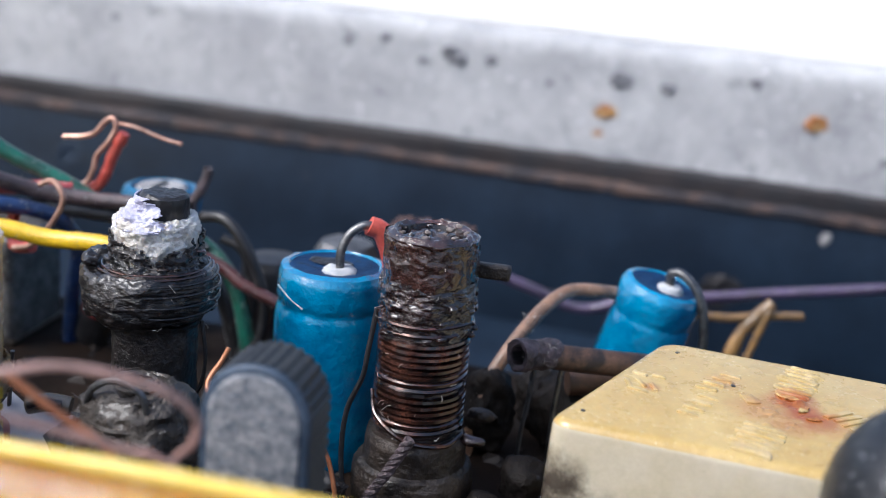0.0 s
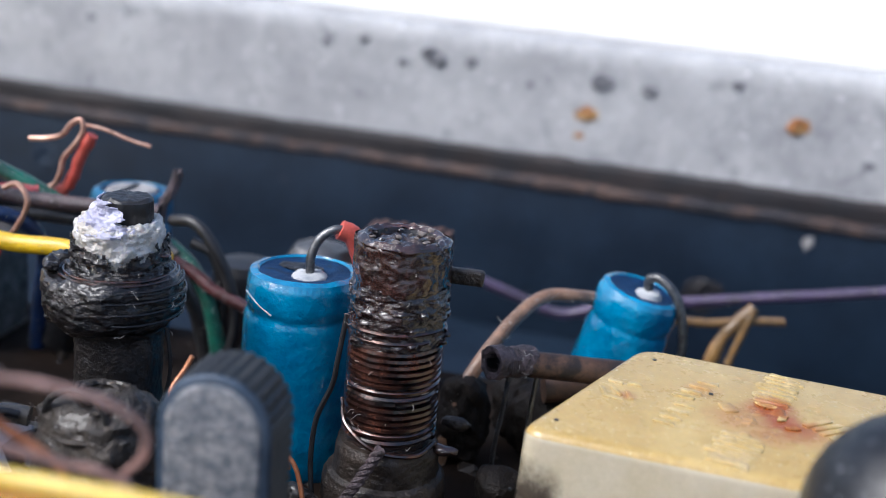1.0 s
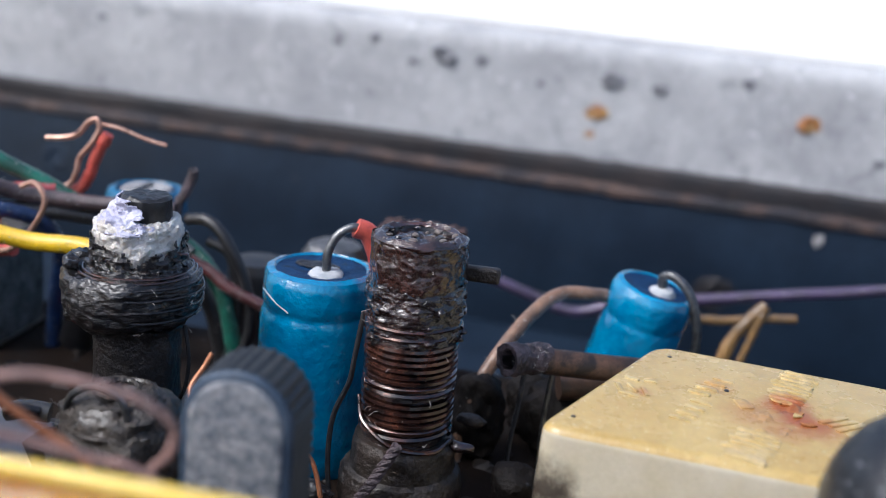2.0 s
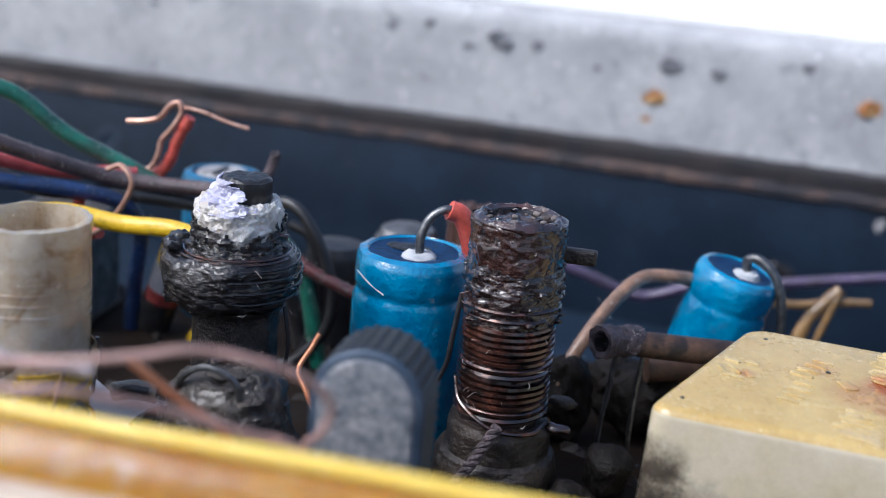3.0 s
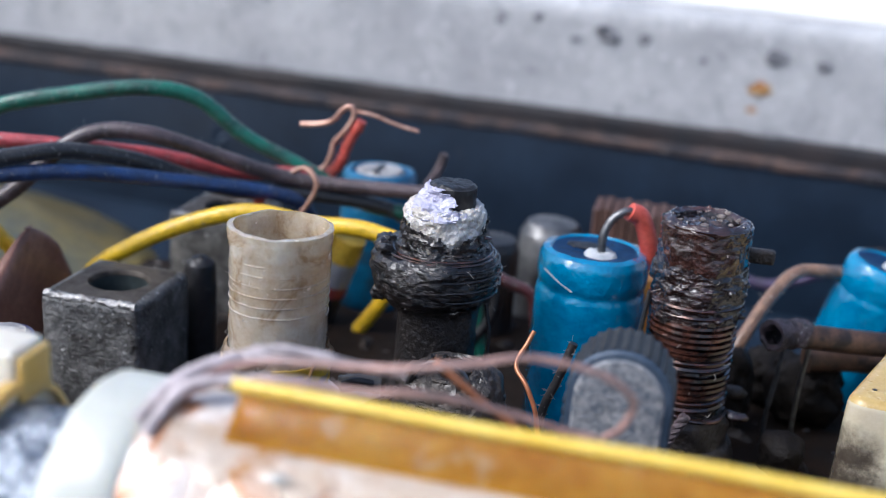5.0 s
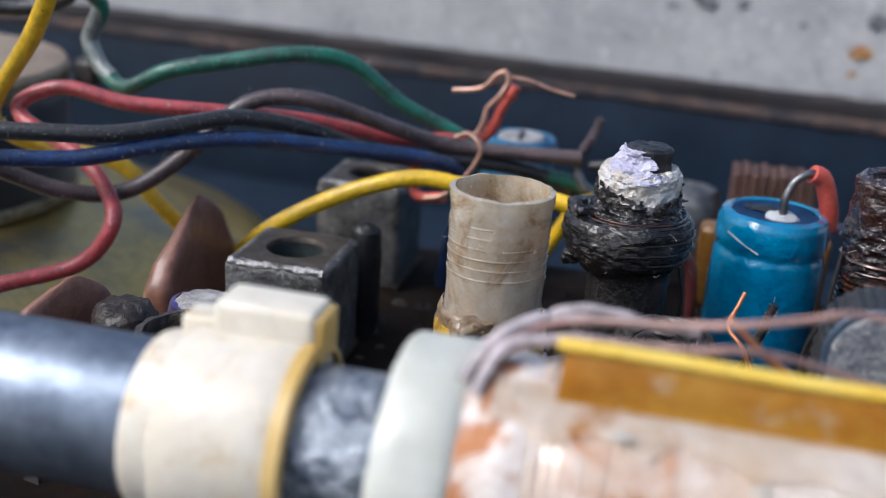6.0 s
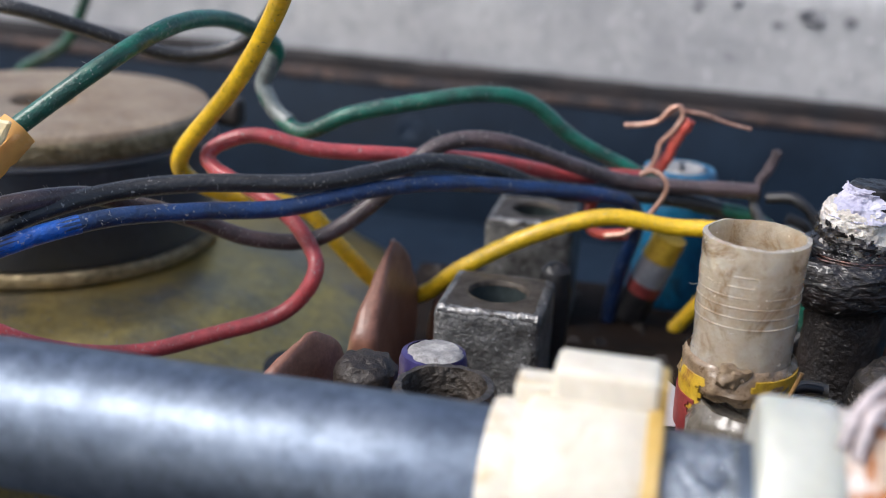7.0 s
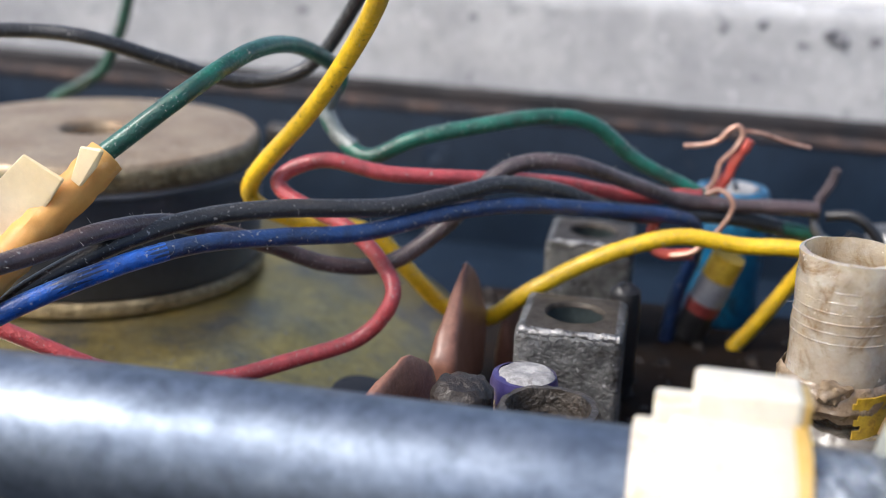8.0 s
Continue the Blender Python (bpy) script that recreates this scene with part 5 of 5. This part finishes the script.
wire("tan_wire", [(-15.6, 103.6, -2), (-14.6, 104.4, 4.2), (-12.7, 107, 8.4), (-10.3, 111, 11.6), (-8.0, 114.6, 13.0), (-4.6, 116.6, 12.9), (-2.0, 118.5, 12.2)], 0.72, W_tan, "thick tan wire arching to the leaning capacitor")
wire("lower_yellow_wire", [(-47.6, 110, 12.6), (-49.4, 112, 11.0), (-51.4, 113.4, 7.2), (-54.1, 114, 2.4), (-56.6, 114.2, -1.4), (-57.0, 114.3, -2)], 0.9, W_yellow, "short yellow wire into the board")
wire("black_loop_wire", [(-48.5, 113.5, 15.6), (-45.6, 112.6, 16.0), (-43.2, 112, 14.2), (-41.2, 112, 10.4), (-40.2, 112, 6.2), (-41, 112, 2.4), (-44, 111.5, -1.2), (-46, 111, -2)], 0.62, M_black, "black wire drooping in a loop")
wire("dull_red_wire", [(-47.4, 112, 11.6), (-45, 112, 10.6), (-42.6, 111.6, 9.2), (-39, 111.6, 7.8), (-36, 112, 6.0), (-35, 112.4, -2)], 0.7, W_dark_red, "dull red wire behind the charred coil")
wire("inner_loop_wire", [(-46.0, 113.5, 13.6), (-43.4, 113.5, 12.2), (-42.2, 113.5, 7), (-43.0, 113.5, 1.6), (-44, 113.5, -2)], 0.6, M_black, "black wire drooping in a loop")

# red wire stripped to copper
sw = thing("stripped_wire", (-63, 112, 17), "red wire stripped to bent copper strands", "wire", "loose wires")
part("insulation", tube([(-65.2, 113, 16.3), (-63, 113.6, 16.4), (-61.2, 114, 17.2), (-60.0, 114, 19.0), (-59.3, 114, 21.0), (-57.9, 114, 23.6)], 0.66, 10, 8, 0.25), M_redtag, sw, "torn red insulation")
part("strand", tube([(-64.8, 113, 16.8), (-62.2, 113.2, 17.6), (-61.2, 113.2, 19.2), (-60.9, 113.4, 20.8), (-59.6, 113.4, 22.4), (-58.8, 113.7, 24.0), (-59.2, 114, 25.0), (-60.2, 114, 24.6), (-61.4, 114, 23.2), (-63.0, 114, 22.6), (-65.2, 114, 22.3)], 0.30, 8), M_copper, sw, "bare copper strand")
part("strand", tube([(-58.8, 114, 24.6), (-56.6, 114, 24.4), (-53.6, 114, 23.6), (-51.2, 114, 23.2)], 0.22, 8), M_copper, sw)
hk = thing("copper_hook", (-64.9, 104, 12.4), "bent copper strand hooked over the yellow wire", "wire", "loose wires")
part("strand", tube([(-62.6, 104.6, 19.2), (-61.2, 104.6, 19.8), (-60.0, 104.2, 19.2), (-59.6, 104, 18.0), (-60.6, 104, 15.8), (-62.2, 104, 13.8), (-63.6, 104, 12.6), (-65.6, 104.4, 12.0)], 0.30, 8), M_copper, hk)
part("stub", tube([(-63.4, 104.4, 12.4), (-66.2, 106, 11.6), (-67.6, 107.6, 11.9), (-67.8, 108, 13.8), (-67.4, 108.2, 15.2)], 0.62, 10), M_redtag, hk, "coral insulation stub")
tw = thing("twisted_wire_end", (-49.6, 113.6, 14), "black twisted wire end with a grey solder tail", "wire", "loose wires")
part("twist", twisted([(-49.8, 113.6, 15.0), (-49.6, 113.8, 17.2), (-48.6, 114, 19.0), (-48.0, 114, 21.0)], 0.55, 1.8), M_char_grey, tw)
part("solder", tube([(-49.9, 113.4, 16.0), (-49.8, 113.2, 14.6), (-49.0, 113, 13.2), (-47.6, 113, 12.2)], 0.55, 10, 8, 0.3), M_grey, tw, "grey solder tail")
# banded part in front of the pale-topped capacitor
rb = thing("banded_capacitor", (-61.6, 115.6, -2), "drooping capacitor with yellow, grey and red bands", "capacitor")
for nm, m_, a_, b_, r_ in (("yellow_band", M_ytape, 0.0, 0.27, 2.0), ("grey_band", M_bandgrey, 0.27, 0.55, 2.1), ("red_band", M_redtape, 0.55, 0.68, 2.1), ("dark_end", M_black, 0.68, 1.0, 2.0)):
    p, q = Vector((-58.6, 114.2, 9.6)), Vector((-62.4, 115.2, -1.2))
    part(nm, tube([p.lerp(q, a_), p.lerp(q, (a_ + b_) / 2), p.lerp(q, b_)], r_, 20, 4), m_, rb)
part("lead", tube([(-62.4, 115.2, -1.0), (-62.8, 115.3, -2.0)], 0.4, 8, 2), M_lead, rb)

# burnt resistor by the cream block
rs = thing("burnt_resistor", (-8, 102.5, 10), "burnt tubular resistor with a hollow black end", "resistor")
part("hollow_end", rough(lathe([(0, 1.9), (0.95, 1.8), (1.0, 0), (1.5, -0.1), (1.6, 0.6), (1.45, 1.6), (1.3, 2.2), (1.55, 3.0), (1.5, 4.6), (1.2, 5.0)], 28, (-10.9, 99.4, 11.0), (0, 97, 48), 3), 0.22, 1.2, 3), M_char_grey, rs, "charred hollow end cap")
part("bore", lathe([(0.98, 0.25), (0.93, 1.3), (0, 1.4)], 24, (-10.9, 99.4, 11.0), (0, 97, 48), 2), M_black, rs, "black hollow bore")
part("body", tube([(-7.8, 102.3, 10.3), (-3.0, 104.2, 9.8), (2.0, 106.0, 9.4)], 1.25, 18, 4), M_tanbody, rs, "tan resistor body")
part("lead", twisted([(-9.4, 101.4, 9.4), (-9.6, 101.2, 6), (-10.0, 101, 2), (-10, 101, -2)], 0.26, 1.0), M_black, rs, "twisted black lead")
part("lead", tube([(-6.9, 102.5, 9.2), (-7.2, 102.3, 4), (-7.2, 102.2, -2)], 0.25, 8), M_lead, rs)
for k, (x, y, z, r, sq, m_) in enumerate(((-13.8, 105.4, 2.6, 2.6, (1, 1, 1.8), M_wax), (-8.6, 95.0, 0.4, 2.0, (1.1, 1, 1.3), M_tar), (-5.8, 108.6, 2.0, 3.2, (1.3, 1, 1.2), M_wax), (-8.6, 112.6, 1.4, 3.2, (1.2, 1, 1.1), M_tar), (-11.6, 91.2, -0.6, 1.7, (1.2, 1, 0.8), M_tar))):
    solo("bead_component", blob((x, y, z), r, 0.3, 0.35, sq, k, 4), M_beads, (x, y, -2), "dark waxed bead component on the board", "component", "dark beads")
solo("brown_tube", tube([(-6.5, 106.8, 6.2), (-2.5, 108.2, 6.4), (3, 110, 6.0)], 1.4, 18, 4), M_tanbody, (-2.5, 108.2, 4.8), "tan tubular component lying behind the block", "component")
solo("solder_tab", blob((-13.6, 99.6, 4.4), 1.0, 0.22, 0.7, (1.5, 0.7, 0.6), 3), M_base, (-14, 99.6, 3.6), "grimy solder tab beside the coil", "solder tab")

# straw coloured bare ends
st = thing("straw_wire_ends", (12, 139, -17.5), "straw coloured cut wire ends crossing", "wire", "loose wires")
part("strand", tube([(6, 137, 5.2), (10.4, 138.4, 5.0), (14.4, 139.4, 5.6), (19.0, 140, 6.0)], 0.55, 10, 6, 0.2), W_straw, st)
part("strand", tube([(9.6, 137.6, -17.5), (10.4, 138.0, -4), (11.6, 138.4, 2.4), (13.2, 139, 5.0), (15.2, 139.4, 7.4)], 0.85, 10, 6, 0.2), W_straw, st)
part("strand", tube([(13.0, 138.2, 0), (14.2, 138.6, 4.2), (15.0, 139, 7.2)], 0.5, 10, 6, 0.2), W_straw, st)

# back row: laminated block, grey metal and black parts
lam = thing("laminated_block", (-27, 133, -17.5), "brown laminated core block behind the blue capacitor", "core block")
for k in range(9):
    part("lamination", rbox(-32.0 + 1.15 * k, -31.05 + 1.15 * k, 130.6, 137, -17.5, 12.4 + 0.25 * (k % 2), 0.12, 1), M_ribs, lam)
solo("metal_can", rough(lathe([(0, -17.5), (4.0, -17.5), (4.0, 8.0), (3.2, 9.6), (1.6, 10.0), (0, 10.1)], 40, (-37.0, 131.6, 0), sub=3), 0.2, 0.5, 3), M_grey, (-37, 131.6, -17.5), "dull grey metal cap in the back row", "component")
solo("round_black_part", rough(lathe([(0, -2), (3.4, -2), (3.5, 8.4), (3.0, 9.6), (0, 9.9)], 40, (-43.0, 121.5, 0), sub=3), 0.1, 0.5, 4), M_black, (-43, 121.5, -2), "round black component in the back row", "component")

solo("amber_part", rough(rbox(-35.2, -20.2, 119.5, 123.5, -2, 8.4, 1.2, 4), 0.3, 0.4, 2), M_amber, (-27.5, 121.5, -2), "amber lacquered component behind the blue capacitor", "component")

# thin wires in front
HAIR_A, HAIR_B, HAIR_C, HAIR_D = (-34.2, 53.4, 23.2), (-31.6, 54.6, 20.6), (-28.8, 55.6, 18.0), (-27.2, 56.6, 12.0)
wire("mauve_wire", [(-46.6, 44.6, 22.4), (-45.6, 46.6, 23.3), (-43.2, 48.0, 23.8), (-40.2, 47.8, 24.3), (-37.0, 47.0, 25.0), (-34.2, 46.6, 25.6), (-30.5, 47.5, 26.2), (-28.3, 48.5, 26.5), (-26.0, 49.5, 26.1), (-23.8, 50.5, 25.3), (-22.5, 51.3, 24.2), (-22.1, 52.0, 23.0), (-22.7, 52.5, 21.3), (-23.8, 53.0, 20.0), (-25.2, 53.4, 17.0)], 0.22, W_mauve, "mauve litz strand from the aerial coil", wob=0.2)
wire("mauve_wire", [(-46.2, 44.6, 22.8), (-44.4, 46.8, 22.9), (-41.2, 46.9, 23.3), (-38.0, 46.0, 23.9), (-36.0, 45.6, 24.2), (-33.9, 46.0, 24.4), (-30.8, 47.5, 23.7), (-28.3, 49.0, 22.7), (-25.9, 50.0, 21.8), (-23.7, 51.0, 21.0), (-22.2, 52.0, 18.6), (-21.6, 53.0, 10.0), (-21.6, 53.4, -2.0)], 0.21, W_mauve, "mauve litz strand from the aerial coil", wob=0.2)
wire("copper_hair", [HAIR_A, HAIR_B, HAIR_C, HAIR_D, (-27.0, 57.2, 4.0), (-27.0, 57.4, -2.0)], 0.26, M_hair, "thin copper strand leaning over the board")
wire("copper_hair", [(-31.7, 80.4, 15.2), (-32.1, 79.9, 14.2), (-32.7, 78.6, 12.6), (-31.4, 77.2, 11.4), (-30.2, 76.6, 8.6), (-29.8, 76.4, 3), (-29.8, 76.4, -2)], 0.20, M_hair, "thin copper strand standing on the board")
wire("black_stub", [(-28.7, 85.4, 12.6), (-29.6, 85, 9.4), (-30.8, 84.8, 5.4), (-31.4, 84.6, -2)], 0.42, M_black, "short black cut wire in front of the blue capacitor")
wire("solder_whisker", [(-49.6, 78.6, 12.6), (-49.8, 78.6, 10.4), (-50.2, 78.8, 6), (-50.2, 78.8, -2)], 0.18, M_lead, "thin grey whisker with a solder tip")
# torn paper and clear oval by the wax lump
solo("torn_paper", rough(prism([(-3.6, -2.2), (0.4, -2.8), (3.4, -1.4), (3.0, 2.4), (-0.6, 1.8), (-3.0, 2.6)], 0.15, 0, 1, pose(-47.8, 77.6, 6.2, 44, 8, -4)), 0.25, 0.6, 3), M_paper, (-48, 79, -2), "torn white paper scrap on the board", "paper scrap", smooth=0)
solo("torn_paper", rough(prism([(-2.2, -1.6), (1.0, -2.0), (2.4, 0.4), (0.2, 2.2), (-2.0, 1.2)], 0.15, 0, 1, pose(-57.6, 77.2, 6.0, 70, 0, 20)), 0.25, 0.6, 5), M_paper, (-57.6, 77, -2), "torn white paper scrap on the board", "paper scrap", smooth=0)
solo("paper_support", rbox(-50.0, -44.0, 81.6, 84.4, -2, 5.2, 0.4, 2), M_black, (-47, 83, -2), "black low component under the paper", "component")

# masking tape wrapped on the green wire's end
tp = thing("tape_tag", (-113, 62, 22), "folded masking tape tag on the green wire", "tape")
part("wrap", rough(tube([(-114.9, 71.4, 26.5), (-116.4, 69.6, 24.6), (-118.2, 67.6, 22.2), (-120.8, 65.0, 18.8), (-123.8, 61.4, 15.0)], 1.8, 10, 5, 0.12), 0.2, 0.4, 2), M_tapetag, tp)
UPRIGHT = Matrix.Rotation(radians(90), 4, "X")
part("flap", rough(prism([(-126, 21.5), (-122.4, 24.9), (-119.6, 27.5), (-116.2, 25.6), (-117.4, 23.6), (-121.0, 19.4), (-124.0, 16.0)], 0.3, 0.1, 1, Matrix.Translation((0, 66.4, 0)) @ UPRIGHT), 0.25, 0.25, 4), M_flap, tp, "pale torn flap", 0)
part("flap", rough(prism([(-116.0, 25.4), (-115.0, 28.3), (-113.1, 28.1), (-113.6, 26.6), (-115.2, 24.9)], 0.3, 0.1, 1, Matrix.Translation((0, 67.4, 0)) @ UPRIGHT), 0.2, 0.4, 6), M_flap, tp, "", 0)

for x, y, r, z0, z1, n in ((-18.7, 93.6, 4.2, 2, 24, 22), (-41.9, 88.6, 5.6, 14, 18.5, 24), (-52, 73.6, 4.05, 8, 23.6, 12), (-9, 101.4, 1.6, 9.6, 12.4, 14), (-37.8, 77.5, 4.6, 6, 12, 20)):
    for _ in range(n):
        a, z = lint_rng.uniform(math.pi, 2 * math.pi), lint_rng.uniform(z0, z1)
        s = Vector((x + r * math.cos(a), y + r * math.sin(a), z))
        d = Vector((math.cos(a), math.sin(a), lint_rng.uniform(-0.6, 0.8)))
        e = Vector((lint_rng.uniform(-1, 1), lint_rng.uniform(-1, 1), lint_rng.uniform(-1, 1)))
        LINT.append((s, s + d * 0.3 + e * 0.15, s + d * lint_rng.uniform(0.1, 0.3) + e * 0.6))
verts, faces = [], []
for trio in LINT:
    for a, b in zip(trio, trio[1:]):
        d = (b - a).normalized()
        u = d.orthogonal().normalized() * 0.023
        v = d.cross(u)
        k = len(verts)
        verts += [a + u, a - u * 0.5 + v * 0.87, a - u * 0.5 - v * 0.87, b + u, b - u * 0.5 + v * 0.87, b - u * 0.5 - v * 0.87]
        faces += [(k, k + 1, k + 4, k + 3), (k + 1, k + 2, k + 5, k + 4), (k + 2, k, k + 3, k + 5)]
lint = bpy.data.meshes.new("lint")
lint.from_pydata([tuple(v * MM) for v in verts], [], faces)
lint.materials.append(M_lint)
tagged(new("lint", lint), "pale dust fibres clinging to wires and coils", "lint", kind="stuff")

for k, pts in enumerate(([(-48.4, 42.6, 21.6), (-47.2, 45.0, 23.2), (-45.0, 47.8, 23.8), (-42.6, 48.8, 23.6), (-40.4, 50.6, 23.2), (-36, 53, 22.2)],
                         [(-48.0, 43.6, 21.9), (-46.0, 46.4, 22.6), (-44.2, 48.6, 23.9), (-41.6, 49.6, 24.0), (-38.6, 51.0, 23.0)],
                         [(-47.6, 42.0, 21.2), (-46.6, 44.6, 23.0), (-44.6, 46.4, 23.0), (-42.4, 48.0, 22.8), (-39.4, 49.4, 22.2)])):
    wire("litz_tuft", pts, 0.36, W_pale, "pale frayed litz tail on the aerial coil", "wire", 0.3)
for k, (x, z) in enumerate(((-98, 2), (-86, 1), (-79, 2.4), (-104, 3))):
    solo("solder_blob", blob((x, 36.5 + 1.5 * (k % 2), -1.6), 1.6, 0.35, 0.5, (1.4, 1, 0.7), k), M_grey, (x, 36.5, -2), "dull solder blob on the board's front edge", "solder blob", "solder blobs") if x > -90 else None

solo("paint_chip", blob(ALONG @ Vector((72.3, -0.1, 5.4)), 1.1, 0.4, 0.8, (0.8, 0.25, 1.1), 5, 2), M_captop, ALONG @ Vector((72.3, 0, 5.4)), "pale chip stuck to the back wall", "chip")
for k, (u, z, s) in enumerate(((58, -6, 3.0), (92, -9, 3.4), (-64, 0, 2.4))):
    solo("wall_smudge", blob(ALONG @ Vector((u, -0.02, z)), s, 0.4, 0.3, (1.2, 0.03, 1), k), (M_rim, M_rim, M_smudge)[k], ALONG @ Vector((u, 0, z)), ("brown smudge on the navy back wall", "dusty blue smudge on the back wall")[k // 2], "smudge", "wall smudges")

# small clear capsule by the paper and loose debris on the board
cap_ = thing("clear_capsule", (-45.6, 79.4, 6), "small clear capsule with a dark core on the paper", "capsule")
part("shell", tube([(-47.6, 77.6, 8.6), (-46.0, 77.8, 9.0), (-44.2, 78.2, 8.8)], 0.8, 18, 6), M_tube_low, cap_)
part("core", tube([(-47.2, 76.9, 8.9), (-46.0, 77.0, 9.4), (-44.6, 77.4, 9.2)], 0.35, 10, 6), M_black, cap_)
deb = bmesh.new()
drng = random.Random(77)
for k in range(420):
    x, y = drng.uniform(-90, 55), drng.uniform(58, 126)
    s = drng.uniform(0.25, 1.1)
    c = Vector((x, y, -2 + 0.25 * s))
    ax = Matrix.Rotation(drng.uniform(0, 6.28), 3, "Z")
    pts = [c + ax @ (Vector(v) * s) for v in ((-1.2, -0.4, -0.25), (1.1, -0.5, -0.25), (0.7, 0.6, -0.25), (-0.8, 0.5, -0.25), (-0.6, 0, 0.45), (0.5, 0.1, 0.6))]
    vs = [deb.verts.new(p + Vector((drng.uniform(-0.2, 0.2), drng.uniform(-0.2, 0.2), 0)) * s) for p in pts]
    for f in ((0, 1, 5, 4), (1, 2, 5), (2, 3, 4, 5), (3, 0, 4), (3, 2, 1, 0)):
        deb.faces.new([vs[i] for i in f])
solo("debris", deb, M_debris, (0, 0, -2), "dark crumbs and grime scattered on the board", "debris", kind="stuff", smooth=0)
